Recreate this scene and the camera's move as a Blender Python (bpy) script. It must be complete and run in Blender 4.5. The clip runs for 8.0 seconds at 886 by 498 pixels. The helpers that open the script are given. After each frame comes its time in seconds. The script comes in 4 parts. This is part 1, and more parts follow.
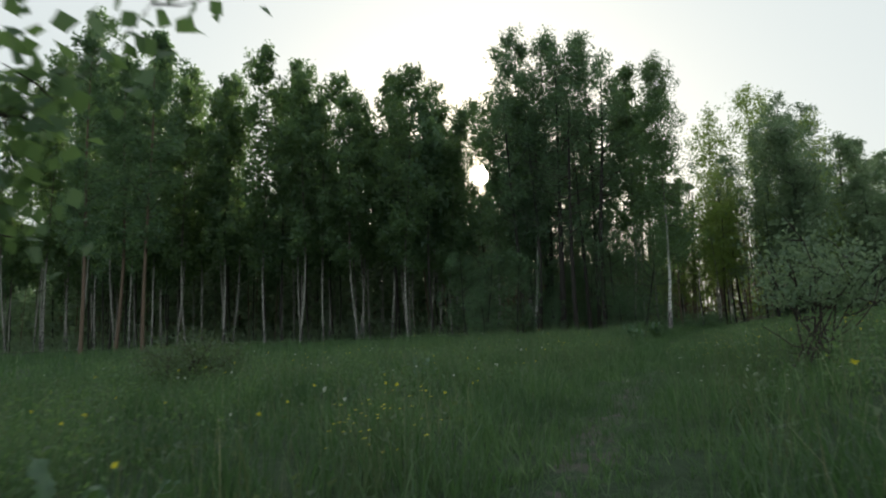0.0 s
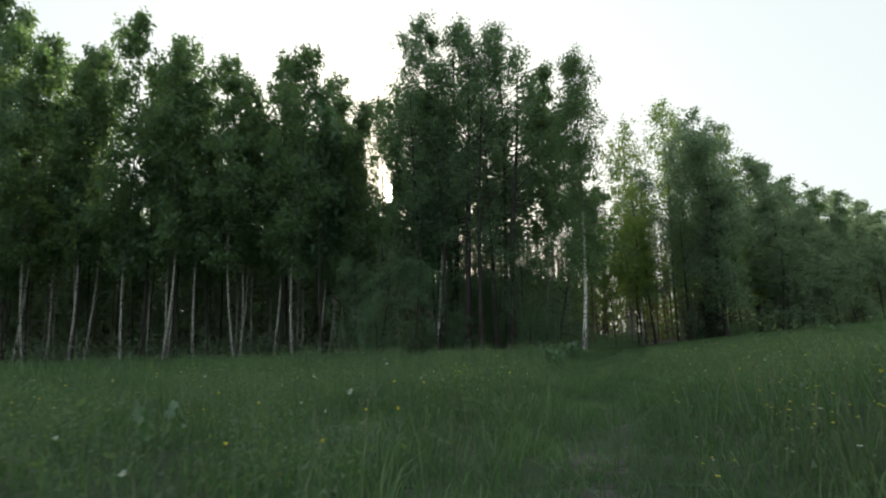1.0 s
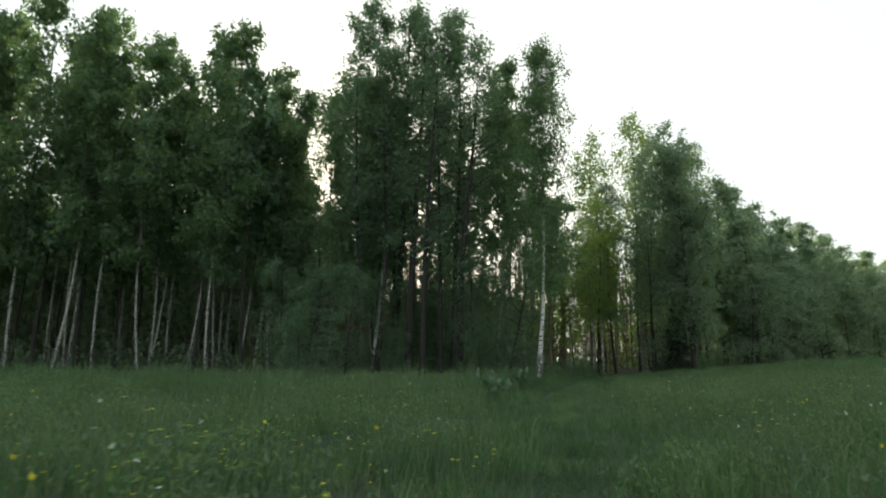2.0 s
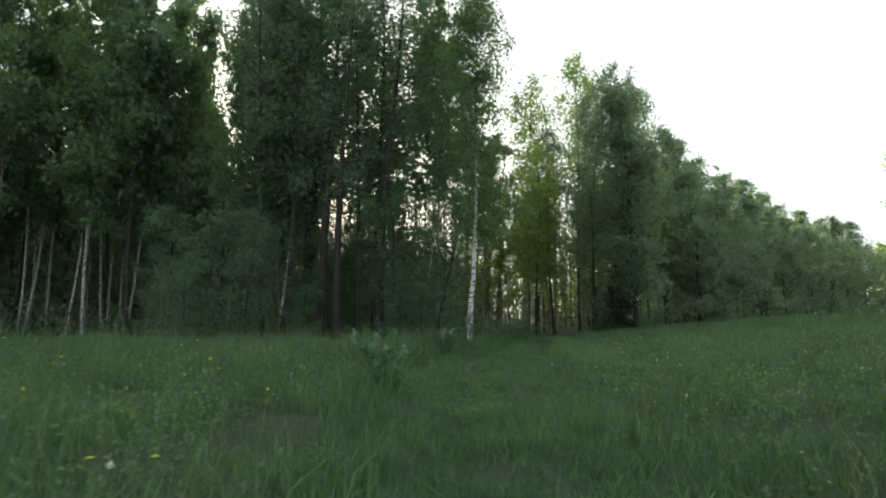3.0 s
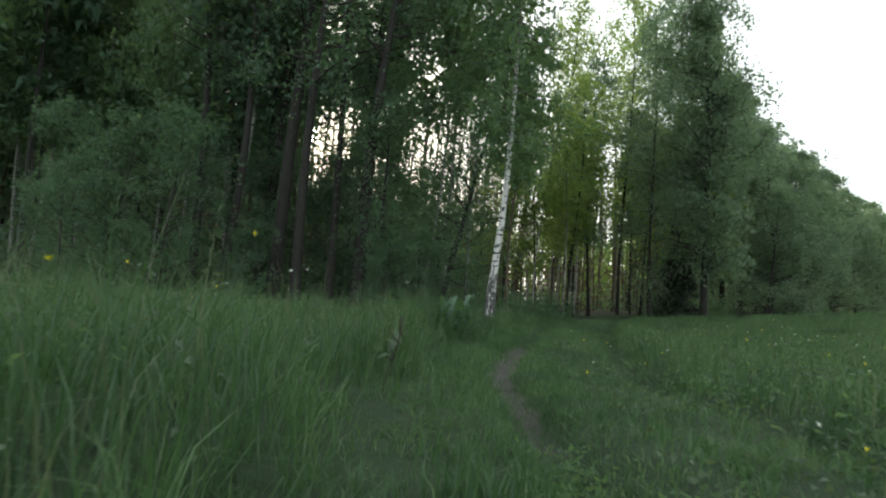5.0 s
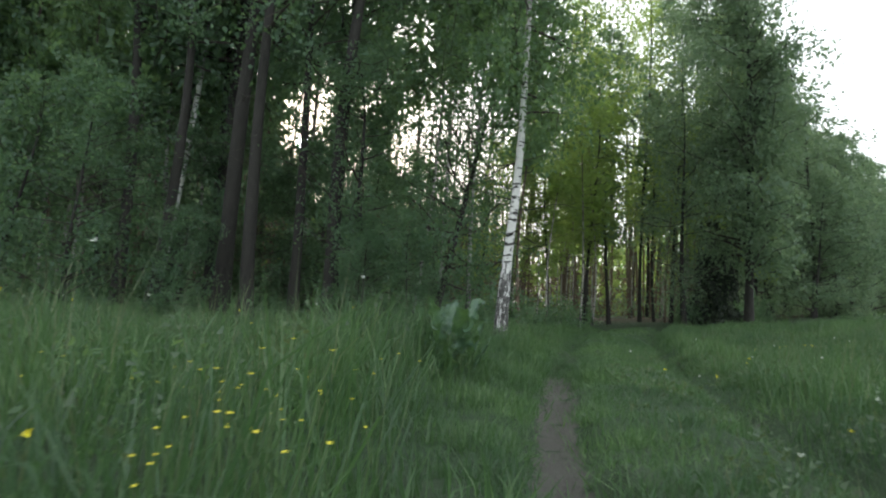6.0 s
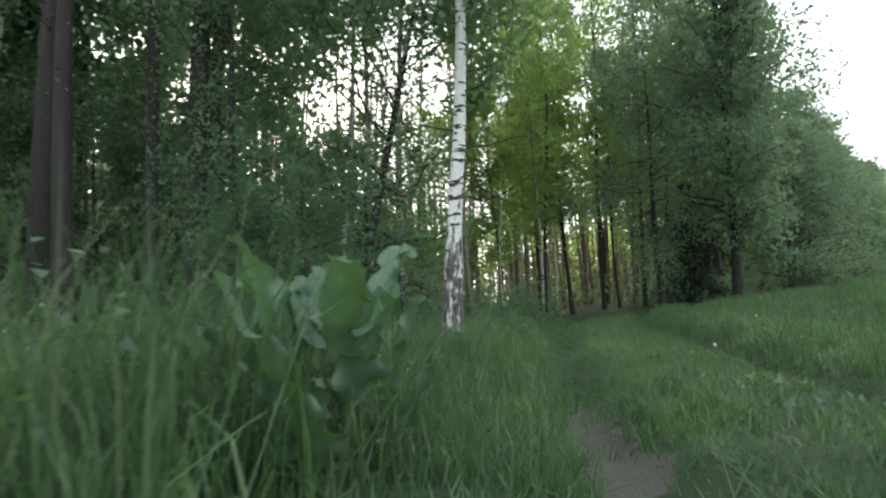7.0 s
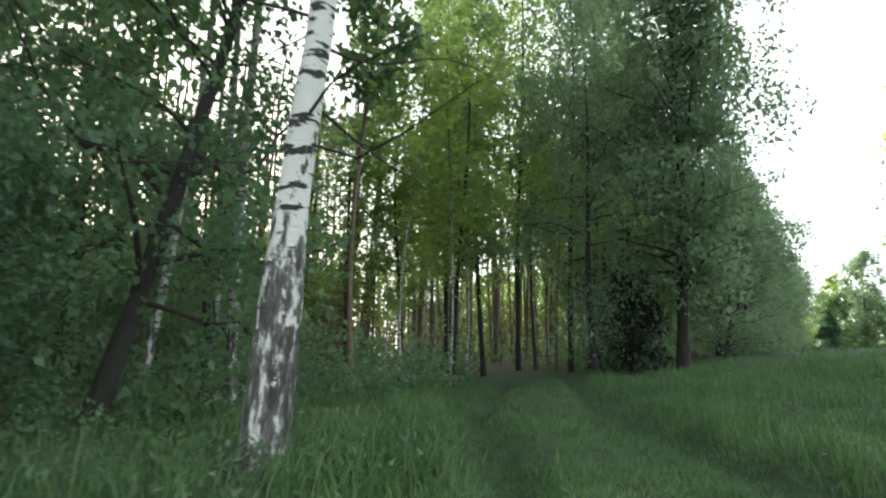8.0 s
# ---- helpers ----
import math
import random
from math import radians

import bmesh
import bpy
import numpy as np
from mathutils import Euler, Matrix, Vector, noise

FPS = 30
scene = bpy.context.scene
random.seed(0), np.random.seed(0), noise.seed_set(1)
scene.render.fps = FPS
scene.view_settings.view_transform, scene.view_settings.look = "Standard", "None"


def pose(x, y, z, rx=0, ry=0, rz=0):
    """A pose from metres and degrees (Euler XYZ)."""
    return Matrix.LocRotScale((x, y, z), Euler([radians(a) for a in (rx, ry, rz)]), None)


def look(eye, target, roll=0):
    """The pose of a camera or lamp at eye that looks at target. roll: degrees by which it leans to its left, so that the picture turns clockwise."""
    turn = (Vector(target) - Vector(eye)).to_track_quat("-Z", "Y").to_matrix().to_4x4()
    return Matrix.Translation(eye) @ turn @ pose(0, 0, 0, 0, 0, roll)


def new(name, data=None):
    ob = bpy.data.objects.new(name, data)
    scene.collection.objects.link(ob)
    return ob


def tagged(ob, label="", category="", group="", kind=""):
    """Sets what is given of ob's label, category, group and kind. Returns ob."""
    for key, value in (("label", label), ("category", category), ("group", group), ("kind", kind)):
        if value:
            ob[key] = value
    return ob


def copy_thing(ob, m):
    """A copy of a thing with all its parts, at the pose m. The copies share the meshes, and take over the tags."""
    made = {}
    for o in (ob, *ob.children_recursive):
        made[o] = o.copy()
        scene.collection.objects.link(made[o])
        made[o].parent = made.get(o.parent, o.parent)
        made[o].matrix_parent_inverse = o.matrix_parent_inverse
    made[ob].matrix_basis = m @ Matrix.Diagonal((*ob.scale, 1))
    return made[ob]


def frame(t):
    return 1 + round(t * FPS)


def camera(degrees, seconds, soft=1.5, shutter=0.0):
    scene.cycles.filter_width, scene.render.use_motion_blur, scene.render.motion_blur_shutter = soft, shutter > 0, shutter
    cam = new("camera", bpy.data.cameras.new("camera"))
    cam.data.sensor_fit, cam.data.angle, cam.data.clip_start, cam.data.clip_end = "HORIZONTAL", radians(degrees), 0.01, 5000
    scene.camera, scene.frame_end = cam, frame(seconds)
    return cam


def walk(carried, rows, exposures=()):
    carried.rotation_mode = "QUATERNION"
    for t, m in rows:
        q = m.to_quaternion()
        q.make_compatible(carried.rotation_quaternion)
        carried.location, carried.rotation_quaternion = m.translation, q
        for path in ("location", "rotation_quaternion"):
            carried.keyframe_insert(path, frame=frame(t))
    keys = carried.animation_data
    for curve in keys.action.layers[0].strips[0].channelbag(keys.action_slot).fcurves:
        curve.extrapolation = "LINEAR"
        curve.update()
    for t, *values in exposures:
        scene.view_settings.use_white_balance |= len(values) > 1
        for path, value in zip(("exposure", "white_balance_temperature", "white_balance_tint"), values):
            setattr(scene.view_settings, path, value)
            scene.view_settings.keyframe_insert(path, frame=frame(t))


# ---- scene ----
cam = camera(70.6, 8.0, soft=2.1, shutter=0.14)
PATH = [
    (0, (-3.398, -39.602, 0.894), (-3.901, -37.684, 1.152), -2.4),
    (0.5, (-3.673, -36.792, 0.878), (-4.052, -34.843, 1.118), -3.1),
    (0.9, (-3.66, -34.75, 0.85), (-3.929, -32.782, 1.08), -1.7),
    (1, (-3.643, -34.248, 0.844), (-3.864, -32.284, 1.15), -1.4),
    (1.5, (-3.353, -31.842, 0.832), (-3.504, -29.868, 1.115), -0.3),
    (2, (-3.101, -29.498, 0.858), (-3.199, -27.535, 1.229), 0.9),
    (2.1, (-3.02, -29.03, 0.86), (-3.068, -27.06, 1.198), -0.9),
    (3.3, (-2.004, -23.942, 0.87), (-1.831, -21.966, 1.123), 0.7),
    (3.5, (-1.887, -23.039, 0.865), (-1.626, -21.081, 1.18), -0.1),
    (4, (-1.792, -20.864, 0.818), (-1.575, -18.898, 1.118), 4.4),
    (4.5, (-1.945, -18.724, 0.741), (-1.917, -16.729, 0.876), 6.8),
    (4.7, (-1.954, -17.871, 0.74), (-1.914, -15.876, 0.882), 5.9),
    (5.8, (-1.735, -13.175, 0.75), (-1.663, -11.189, 0.977), 2.5),
    (6, (-1.678, -12.313, 0.751), (-1.611, -10.324, 0.948), 3.3),
    (6.5, (-1.55, -10.132, 0.69), (-1.465, -8.145, 0.905), -0.7),
    (7, (-1.161, -7.916, 0.597), (-0.907, -5.944, 0.818), -1.9),
    (7.3, (-0.860, -6.603, 0.688), (-0.455, -4.689, 1.105), -1.6),
    (7.5, (-0.66, -5.727, 0.749), (-0.281, -3.812, 1.182), -1.4),
    (8, (-0.106, -3.684, 0.908), (0.435, -1.794, 1.274), 1.0),
]
walk(cam, [(t, look(eye, target, roll)) for t, eye, target, roll in PATH],
     exposures=[(0, 0.02, 6280, 8), (1, 0.26, 6280, 8), (2, 0.46, 6350, 7), (3.5, 0.74, 6300, 6), (4.5, 0.76, 6280, 7), (6, 1.26, 6220, 12), (7.4, 1.58, 6220, 10), (8, 1.42, 6250, 7)])

# ---- world and sun ----
SUN_AZ, SUN_EL = radians(-11.3), radians(14.15)
world = bpy.data.worlds.new("sky")
scene.world = world
world.use_nodes = True
wn, wl = world.node_tree.nodes, world.node_tree.links
wn.clear()
sky = wn.new("ShaderNodeTexSky")
sky.sky_type, sky.sun_disc = "NISHITA", False
sky.sun_elevation, sky.sun_rotation = SUN_EL, SUN_AZ
sky.air_density, sky.dust_density, sky.ozone_density = 1.0, 4.0, 1.0
sky_bg, haze_bg, sky_add, sky_out = wn.new("ShaderNodeBackground"), wn.new("ShaderNodeBackground"), wn.new("ShaderNodeAddShader"), wn.new("ShaderNodeOutputWorld")
sky_bg.inputs["Strength"].default_value = 0.018
haze_bg.inputs["Color"].default_value = (0.80, 0.845, 0.82, 1)
haze_bg.inputs["Strength"].default_value = 0.86
wl.new(sky.outputs[0], sky_bg.inputs["Color"])
wl.new(sky_bg.outputs[0], sky_add.inputs[0])
wl.new(haze_bg.outputs[0], sky_add.inputs[1])
wl.new(sky_add.outputs[0], sky_out.inputs["Surface"])

sun_way = Vector((math.sin(SUN_AZ) * math.cos(SUN_EL), math.cos(SUN_AZ) * math.cos(SUN_EL), math.sin(SUN_EL)))
sun = new("sun", bpy.data.lights.new("sun", "SUN"))
sun.data.energy, sun.data.angle, sun.data.color = 5.0, radians(0.5), (1.0, 0.91, 0.72)
sun.matrix_world = look(sun_way * 300, (0, 0, 0))


def build_sun_disc():
    """The low sun itself, a far glowing ball."""
    bm = bmesh.new()
    bmesh.ops.create_icosphere(bm, subdivisions=3, radius=34.0)
    me = bpy.data.meshes.new("sun_disc")
    bm.to_mesh(me)
    bm.free()
    m = bpy.data.materials.new("sunlight")
    m.use_nodes = True
    m.node_tree.nodes.clear()
    glow, out = m.node_tree.nodes.new("ShaderNodeEmission"), m.node_tree.nodes.new("ShaderNodeOutputMaterial")
    glow.inputs["Color"].default_value, glow.inputs["Strength"].default_value = (1.0, 0.93, 0.78, 1), 60.0
    m.node_tree.links.new(glow.outputs[0], out.inputs["Surface"])
    me.materials.append(m)
    ob = new("sun_disc", me)
    ob.location = sun_way * 2400
    tagged(ob, "low white evening sun behind the trees", "sun", kind="structure")


build_sun_disc()

# ---- materials ----


class Nodes:
    """A short way to write node materials."""

    def __init__(self, name):
        self.mat = bpy.data.materials.new(name)
        self.mat.use_nodes = True
        self.tree = self.mat.node_tree
        self.tree.nodes.clear()
        self.out = self.add("ShaderNodeOutputMaterial")

    def add(self, kind, **given):
        node = self.tree.nodes.new(kind)
        for key, value in given.items():
            key = key.replace("_", " ")
            for s in node.inputs:
                if s.name == key or s.name.lower() == key.lower():
                    if isinstance(value, bpy.types.NodeSocket):
                        self.tree.links.new(value, s)
                    else:
                        s.default_value = value
                    break
        return node

    def link(self, a, b):
        self.tree.links.new(a, b)

    def coords(self, scale=(1, 1, 1), space="Object"):
        c = self.add("ShaderNodeTexCoord")
        m = self.add("ShaderNodeMapping", Vector=c.outputs[space], Scale=scale)
        return m.outputs[0]

    def noise(self, vector, scale, detail=4.0, rough=0.55):
        return self.add("ShaderNodeTexNoise", Vector=vector, Scale=scale, Detail=detail, Roughness=rough).outputs[0]

    def ramp(self, value, stops, constant=False):
        r = self.add("ShaderNodeValToRGB")
        self.link(value, r.inputs[0])
        ramp = r.color_ramp
        if constant:
            ramp.interpolation = "CONSTANT"
        while len(ramp.elements) < len(stops):
            ramp.elements.new(0.5)
        for e, (at, color) in zip(ramp.elements, stops):
            e.position = at
            e.color = (*color, 1) if len(color) == 3 else color
        return r.outputs[0]

    def mix(self, fac, a, b):
        m = self.tree.nodes.new("ShaderNodeMix")
        m.data_type = "RGBA"
        for value, s in ((fac, m.inputs[0]), (a, m.inputs[6]), (b, m.inputs[7])):
            if isinstance(value, bpy.types.NodeSocket):
                self.link(value, s)
            elif isinstance(value, tuple):
                s.default_value = (*value, 1)
            else:
                s.default_value = value
        return m.outputs[2]

    def math(self, op, a, b=0.0):
        m = self.tree.nodes.new("ShaderNodeMath")
        m.operation = op
        for value, s in ((a, m.inputs[0]), (b, m.inputs[1])):
            if isinstance(value, bpy.types.NodeSocket):
                self.link(value, s)
            else:
                s.default_value = value
        return m.outputs[0]

    def bump(self, height, strength, distance):
        return self.add("ShaderNodeBump", Height=height, Strength=strength, Distance=distance).outputs[0]

    def finish(self, shader):
        self.link(shader, self.out.inputs["Surface"])
        return self.mat


def leaf_material(name, dark, mid, light, through_color, see=0.42, rough=0.5, patch=0.6, contrast=0.22):
    """Leaves: each one its own green, some light passing through."""
    n = Nodes(name)
    geo = n.add("ShaderNodeNewGeometry")
    own = n.ramp(geo.outputs["Random Per Island"], [(0.0, dark), (0.55, mid), (1.0, light)])
    spots = n.noise(n.coords(), patch, 3.0)
    tone = n.ramp(spots, [(0.3, (1 - contrast * 1.2, 1 - contrast, 1 - contrast * 0.9)), (0.7, (1 + contrast * 0.9, 1 + contrast * 0.7, 1.0))])
    m = n.tree.nodes.new("ShaderNodeMix")
    m.data_type, m.blend_type = "RGBA", "MULTIPLY"
    m.inputs[0].default_value = 1.0
    n.link(own, m.inputs[6])
    n.link(tone, m.inputs[7])
    color = m.outputs[2]
    front = n.add("ShaderNodeBsdfPrincipled", Base_Color=color, Roughness=rough)
    front.inputs["Specular IOR Level"].default_value = 0.55
    back = n.add("ShaderNodeBsdfTranslucent", Color=n.mix(0.75, color, through_color))
    both = n.add("ShaderNodeMixShader", Fac=see)
    n.link(front.outputs[0], both.inputs[1])
    n.link(back.outputs[0], both.inputs[2])
    return n.finish(both.outputs[0])


LEAF_BIRCH = leaf_material("birch_leaves", (0.036, 0.084, 0.051), (0.060, 0.124, 0.073), (0.098, 0.172, 0.098), (0.26, 0.40, 0.11), see=0.5)
LEAF_BROAD = leaf_material("broad_leaves", (0.040, 0.090, 0.065), (0.066, 0.132, 0.092), (0.105, 0.180, 0.124), (0.24, 0.38, 0.13), see=0.5)
LEAF_WILLOW = leaf_material("willow_leaves", (0.050, 0.088, 0.055), (0.080, 0.130, 0.080), (0.13, 0.19, 0.12), (0.15, 0.20, 0.05))
# Paler than plain foliage: haze and sky light are mixed into this green.
LEAF_PALE = leaf_material("haze_paled_leaves", (0.066, 0.122, 0.086), (0.104, 0.176, 0.124), (0.150, 0.228, 0.160), (0.34, 0.46, 0.22), see=0.5)
LEAF_SPRUCE = leaf_material("spruce_needles", (0.010, 0.020, 0.012), (0.018, 0.032, 0.018), (0.030, 0.048, 0.026), (0.04, 0.06, 0.02), see=0.1)
# Yellower, more see-through copy of the leaf green: sunlight put into the colour.
LEAF_SUN_TINTED = leaf_material("sun_tinted_leaves", (0.058, 0.120, 0.050), (0.088, 0.165, 0.062), (0.135, 0.215, 0.080), (0.48, 0.62, 0.15), see=0.62)
DRY_BRUSH = leaf_material("dry_twigs", (0.050, 0.040, 0.029), (0.092, 0.072, 0.050), (0.15, 0.122, 0.085), (0.32, 0.23, 0.11), see=0.35)
LEAF_DOCK = leaf_material("dock_leaves", (0.046, 0.100, 0.066), (0.080, 0.152, 0.112), (0.145, 0.235, 0.178), (0.11, 0.20, 0.02), see=0.35, rough=0.42, patch=14.0, contrast=0.45)
GRASS = leaf_material("grass_blades", (0.036, 0.086, 0.038), (0.062, 0.132, 0.060), (0.122, 0.196, 0.102), (0.12, 0.23, 0.07), see=0.42, patch=0.8, contrast=0.55)
GRASS_DRY = leaf_material("seed_heads", (0.10, 0.14, 0.07), (0.15, 0.19, 0.10), (0.22, 0.25, 0.14), (0.18, 0.20, 0.08), see=0.3)


def bark_material(name, dark, mid, light, scale=(9, 9, 2.2)):
    n = Nodes(name)
    v = n.coords(scale)
    a = n.noise(v, 2.0, 6.0, 0.65)
    b = n.noise(n.coords(), 1.3, 2.0)
    color = n.mix(n.ramp(b, [(0.35, (0, 0, 0)), (0.7, (1, 1, 1))]), n.ramp(a, [(0.3, dark), (0.55, mid), (0.8, light)]), mid)
    s = n.add("ShaderNodeBsdfPrincipled", Base_Color=color, Roughness=0.92, Normal=n.bump(a, 0.9, 0.03))
    return n.finish(s.outputs[0])


BARK_DARK = bark_material("dark_bark", (0.013, 0.012, 0.011), (0.030, 0.028, 0.025), (0.062, 0.057, 0.050))
BARK_PINE = bark_material("reddish_bark", (0.065, 0.048, 0.036), (0.15, 0.110, 0.080), (0.26, 0.20, 0.15))
TWIG = bark_material("twig_bark", (0.03, 0.025, 0.02), (0.055, 0.045, 0.038), (0.09, 0.075, 0.06), (30, 30, 8))


def birch_bark(name, rough_top, white):
    """White paper bark with black cross marks; dark split bark near the foot, up to rough_top metres."""
    n = Nodes(name)
    marks = n.noise(n.coords((5.5, 5.5, 19)), 1.0, 3.0, 0.55)
    fine = n.noise(n.coords((12, 12, 90)), 1.0, 3.0, 0.6)
    soft = n.noise(n.coords((3, 3, 2)), 1.6, 4.0)
    pale = n.mix(soft, tuple(c * 0.78 for c in white), white)
    pale = n.mix(n.ramp(fine, [(0.62, (0, 0, 0)), (0.70, (0.6, 0.6, 0.6))]), pale, (0.16, 0.14, 0.12))
    paper = n.mix(n.ramp(marks, [(0.565, (0, 0, 0)), (0.590, (1, 1, 1))]), pale, (0.022, 0.020, 0.018))
    split = n.noise(n.coords((11, 11, 3.2)), 1.5, 7.0, 0.68)
    old = n.ramp(split, [(0.30, (0.016, 0.016, 0.015)), (0.44, (0.040, 0.039, 0.037)), (0.53, (0.110, 0.107, 0.103)), (0.59, (0.50, 0.50, 0.49))])
    xyz = n.add("ShaderNodeSeparateXYZ", Vector=n.coords())
    plates = n.noise(n.coords((5.5, 5.5, 2.0)), 1.8, 5.0, 0.62)
    where = n.math("SUBTRACT", n.math("ADD", n.math("DIVIDE", xyz.outputs[2], rough_top), n.math("MULTIPLY", n.math("SUBTRACT", plates, 0.5), 3.6)), 0.5)
    fac = n.ramp(where, [(0.46, (0, 0, 0)), (0.54, (1, 1, 1))])
    high = n.math("ADD", n.math("DIVIDE", xyz.outputs[2], 12.0), n.math("MULTIPLY", n.math("SUBTRACT", soft, 0.5), 0.5))
    paper = n.mix(n.ramp(high, [(0.45, (0, 0, 0)), (0.70, (1, 1, 1))]), paper, n.mix(fine, (0.055, 0.042, 0.034), (0.13, 0.105, 0.088)))
    color = n.mix(fac, old, paper)
    relief = n.mix(fac, split, n.mix(0.7, marks, fine))
    s = n.add("ShaderNodeBsdfPrincipled", Base_Color=color, Roughness=0.8, Normal=n.bump(relief, 0.7, 0.02))
    return n.finish(s.outputs[0])


BARK_BIRCH = birch_bark("birch_bark", 1.45, (0.64, 0.64, 0.62))
# Lighter copy of the birch bark: open-sky light on the stems as colour.
BARK_SKY_TINTED = birch_bark("sky_tinted_bark", 0.7, (0.42, 0.40, 0.36))
BARK_BIRCH_THIN = birch_bark("young_birch_bark", 1.2, (0.36, 0.355, 0.33))


def ground_material():
    """Meadow soil, trodden earth in the ruts and leaf litter in the wood, by the plan's own masks."""
    n = Nodes("meadow_ground")
    a, b, c = n.noise(n.coords(), 0.35, 5.0), n.noise(n.coords(), 9.0, 6.0, 0.65), n.noise(n.coords(), 40.0, 5.0, 0.7)
    green = n.mix(b, (0.012, 0.036, 0.012), (0.034, 0.078, 0.026))
    meadow = n.mix(n.ramp(a, [(0.35, (0, 0, 0)), (0.75, (1, 1, 1))]), green, n.mix(b, (0.022, 0.042, 0.016), (0.052, 0.088, 0.032)))
    earth = n.mix(c, n.ramp(n.noise(n.coords(), 2.2, 5.0), [(0.3, (0.028, 0.030, 0.024)), (0.7, (0.070, 0.068, 0.058))]), (0.135, 0.128, 0.112))
    litter = n.mix(n.ramp(a, [(0.4, (0, 0, 0)), (0.65, (1, 1, 1))]), n.mix(b, (0.040, 0.028, 0.018), (0.105, 0.070, 0.042)), n.mix(b, (0.025, 0.042, 0.015), (0.05, 0.080, 0.03)))
    worn, wood = n.add("ShaderNodeAttribute"), n.add("ShaderNodeAttribute")
    worn.attribute_name, wood.attribute_name = "worn", "wood"
    rough = n.math("ADD", n.math("SUBTRACT", b, 0.5), n.math("SUBTRACT", n.noise(n.coords(), 1.3, 3.0), 0.5))
    frayed = n.math("MULTIPLY", worn.outputs["Fac"], n.math("ADD", 1.0, n.math("MULTIPLY", rough, 2.6)))
    color = n.mix(n.ramp(wood.outputs["Fac"], [(0.2, (0, 0, 0)), (0.8, (1, 1, 1))]), meadow, litter)
    color = n.mix(n.ramp(frayed, [(0.42, (0, 0, 0)), (0.62, (1, 1, 1))]), color, earth)
    s = n.add("ShaderNodeBsdfPrincipled", Base_Color=color, Roughness=0.95, Normal=n.bump(n.mix(0.5, b, c), 1.0, 0.09))
    return n.finish(s.outputs[0])


def plain_material(name, color, rough=0.6, see=0.0):
    n = Nodes(name)
    v = n.noise(n.coords(), 25.0, 3.0)
    c = n.mix(v, tuple(x * 0.82 for x in color), tuple(min(1, x * 1.12) for x in color))
    s = n.add("ShaderNodeBsdfPrincipled", Base_Color=c, Roughness=rough)
    return n.finish(s.outputs[0])


GROUND = ground_material()
YELLOW = plain_material("yellow_petals", (0.66, 0.60, 0.03))
WHITE_PETAL = plain_material("white_petals", (0.56, 0.60, 0.52))
STEM = plain_material("green_stems", (0.07, 0.12, 0.04))

# ---- mesh helpers ----
rng = np.random.default_rng(7)


def np_mesh(name, verts, faces, mats, mat_index=None, smooth=False):
    """A mesh from arrays; faces is a list of arrays, each of triangles or quads."""
    me = bpy.data.meshes.new(name)
    verts = np.asarray(verts, np.float32)
    me.vertices.add(len(verts))
    me.vertices.foreach_set("co", verts.ravel())
    faces = [np.asarray(f, np.int32) for f in faces if len(f)]
    total = np.concatenate([np.full(len(f), f.shape[1], np.int32) for f in faces])
    me.loops.add(int(total.sum()))
    me.loops.foreach_set("vertex_index", np.concatenate([f.ravel() for f in faces]))
    me.polygons.add(len(total))
    me.polygons.foreach_set("loop_start", np.concatenate([[0], np.cumsum(total)[:-1]]).astype(np.int32))
    me.polygons.foreach_set("loop_total", total)
    for m in mats:
        me.materials.append(m)
    if mat_index is not None:
        me.polygons.foreach_set("material_index", np.asarray(mat_index, np.int32))
    if smooth:
        me.polygons.foreach_set("use_smooth", np.ones(len(total), bool))
    me.update()
    me.validate()
    return me


def part(name, me, parent, label=""):
    ob = new(name, me)
    ob.parent = parent
    return tagged(ob, label)


def tube(points, radii, sides=8, wobble=0.0, seed=0):
    """Vertices and quads of a tapered tube along points, closed at its end by a point."""
    p, r = np.asarray(points, float), np.asarray(radii, float)
    g = np.random.default_rng(seed)
    way = np.gradient(p, axis=0)
    way /= np.linalg.norm(way, axis=1)[:, None]
    ref = np.where(np.abs(way[:, 2:3]) < 0.9, [[0, 0, 1]], [[1, 0, 0]])
    ref = np.repeat(ref[:1], len(p), 0)
    u = np.cross(way, ref)
    u /= np.linalg.norm(u, axis=1)[:, None]
    v = np.cross(way, u)
    a = np.linspace(0, 2 * np.pi, sides, endpoint=False)
    rr = r[:, None] * (1 + wobble * g.normal(size=(len(p), sides)))
    ring = p[:, None] + rr[..., None] * (np.cos(a)[None, :, None] * u[:, None] + np.sin(a)[None, :, None] * v[:, None])
    i = np.arange(len(p) - 1)[:, None] * sides
    j, k = np.arange(sides)[None], (np.arange(sides)[None] + 1) % sides
    quads = np.stack([i + j, i + k, i + sides + k, i + sides + j], -1).reshape(-1, 4)
    return ring.reshape(-1, 3), quads


def joined(pieces):
    verts, faces, at = [], [], 0
    for v, f in pieces:
        verts.append(v)
        faces.append(f + at)
        at += len(v)
    return np.concatenate(verts), np.concatenate(faces)


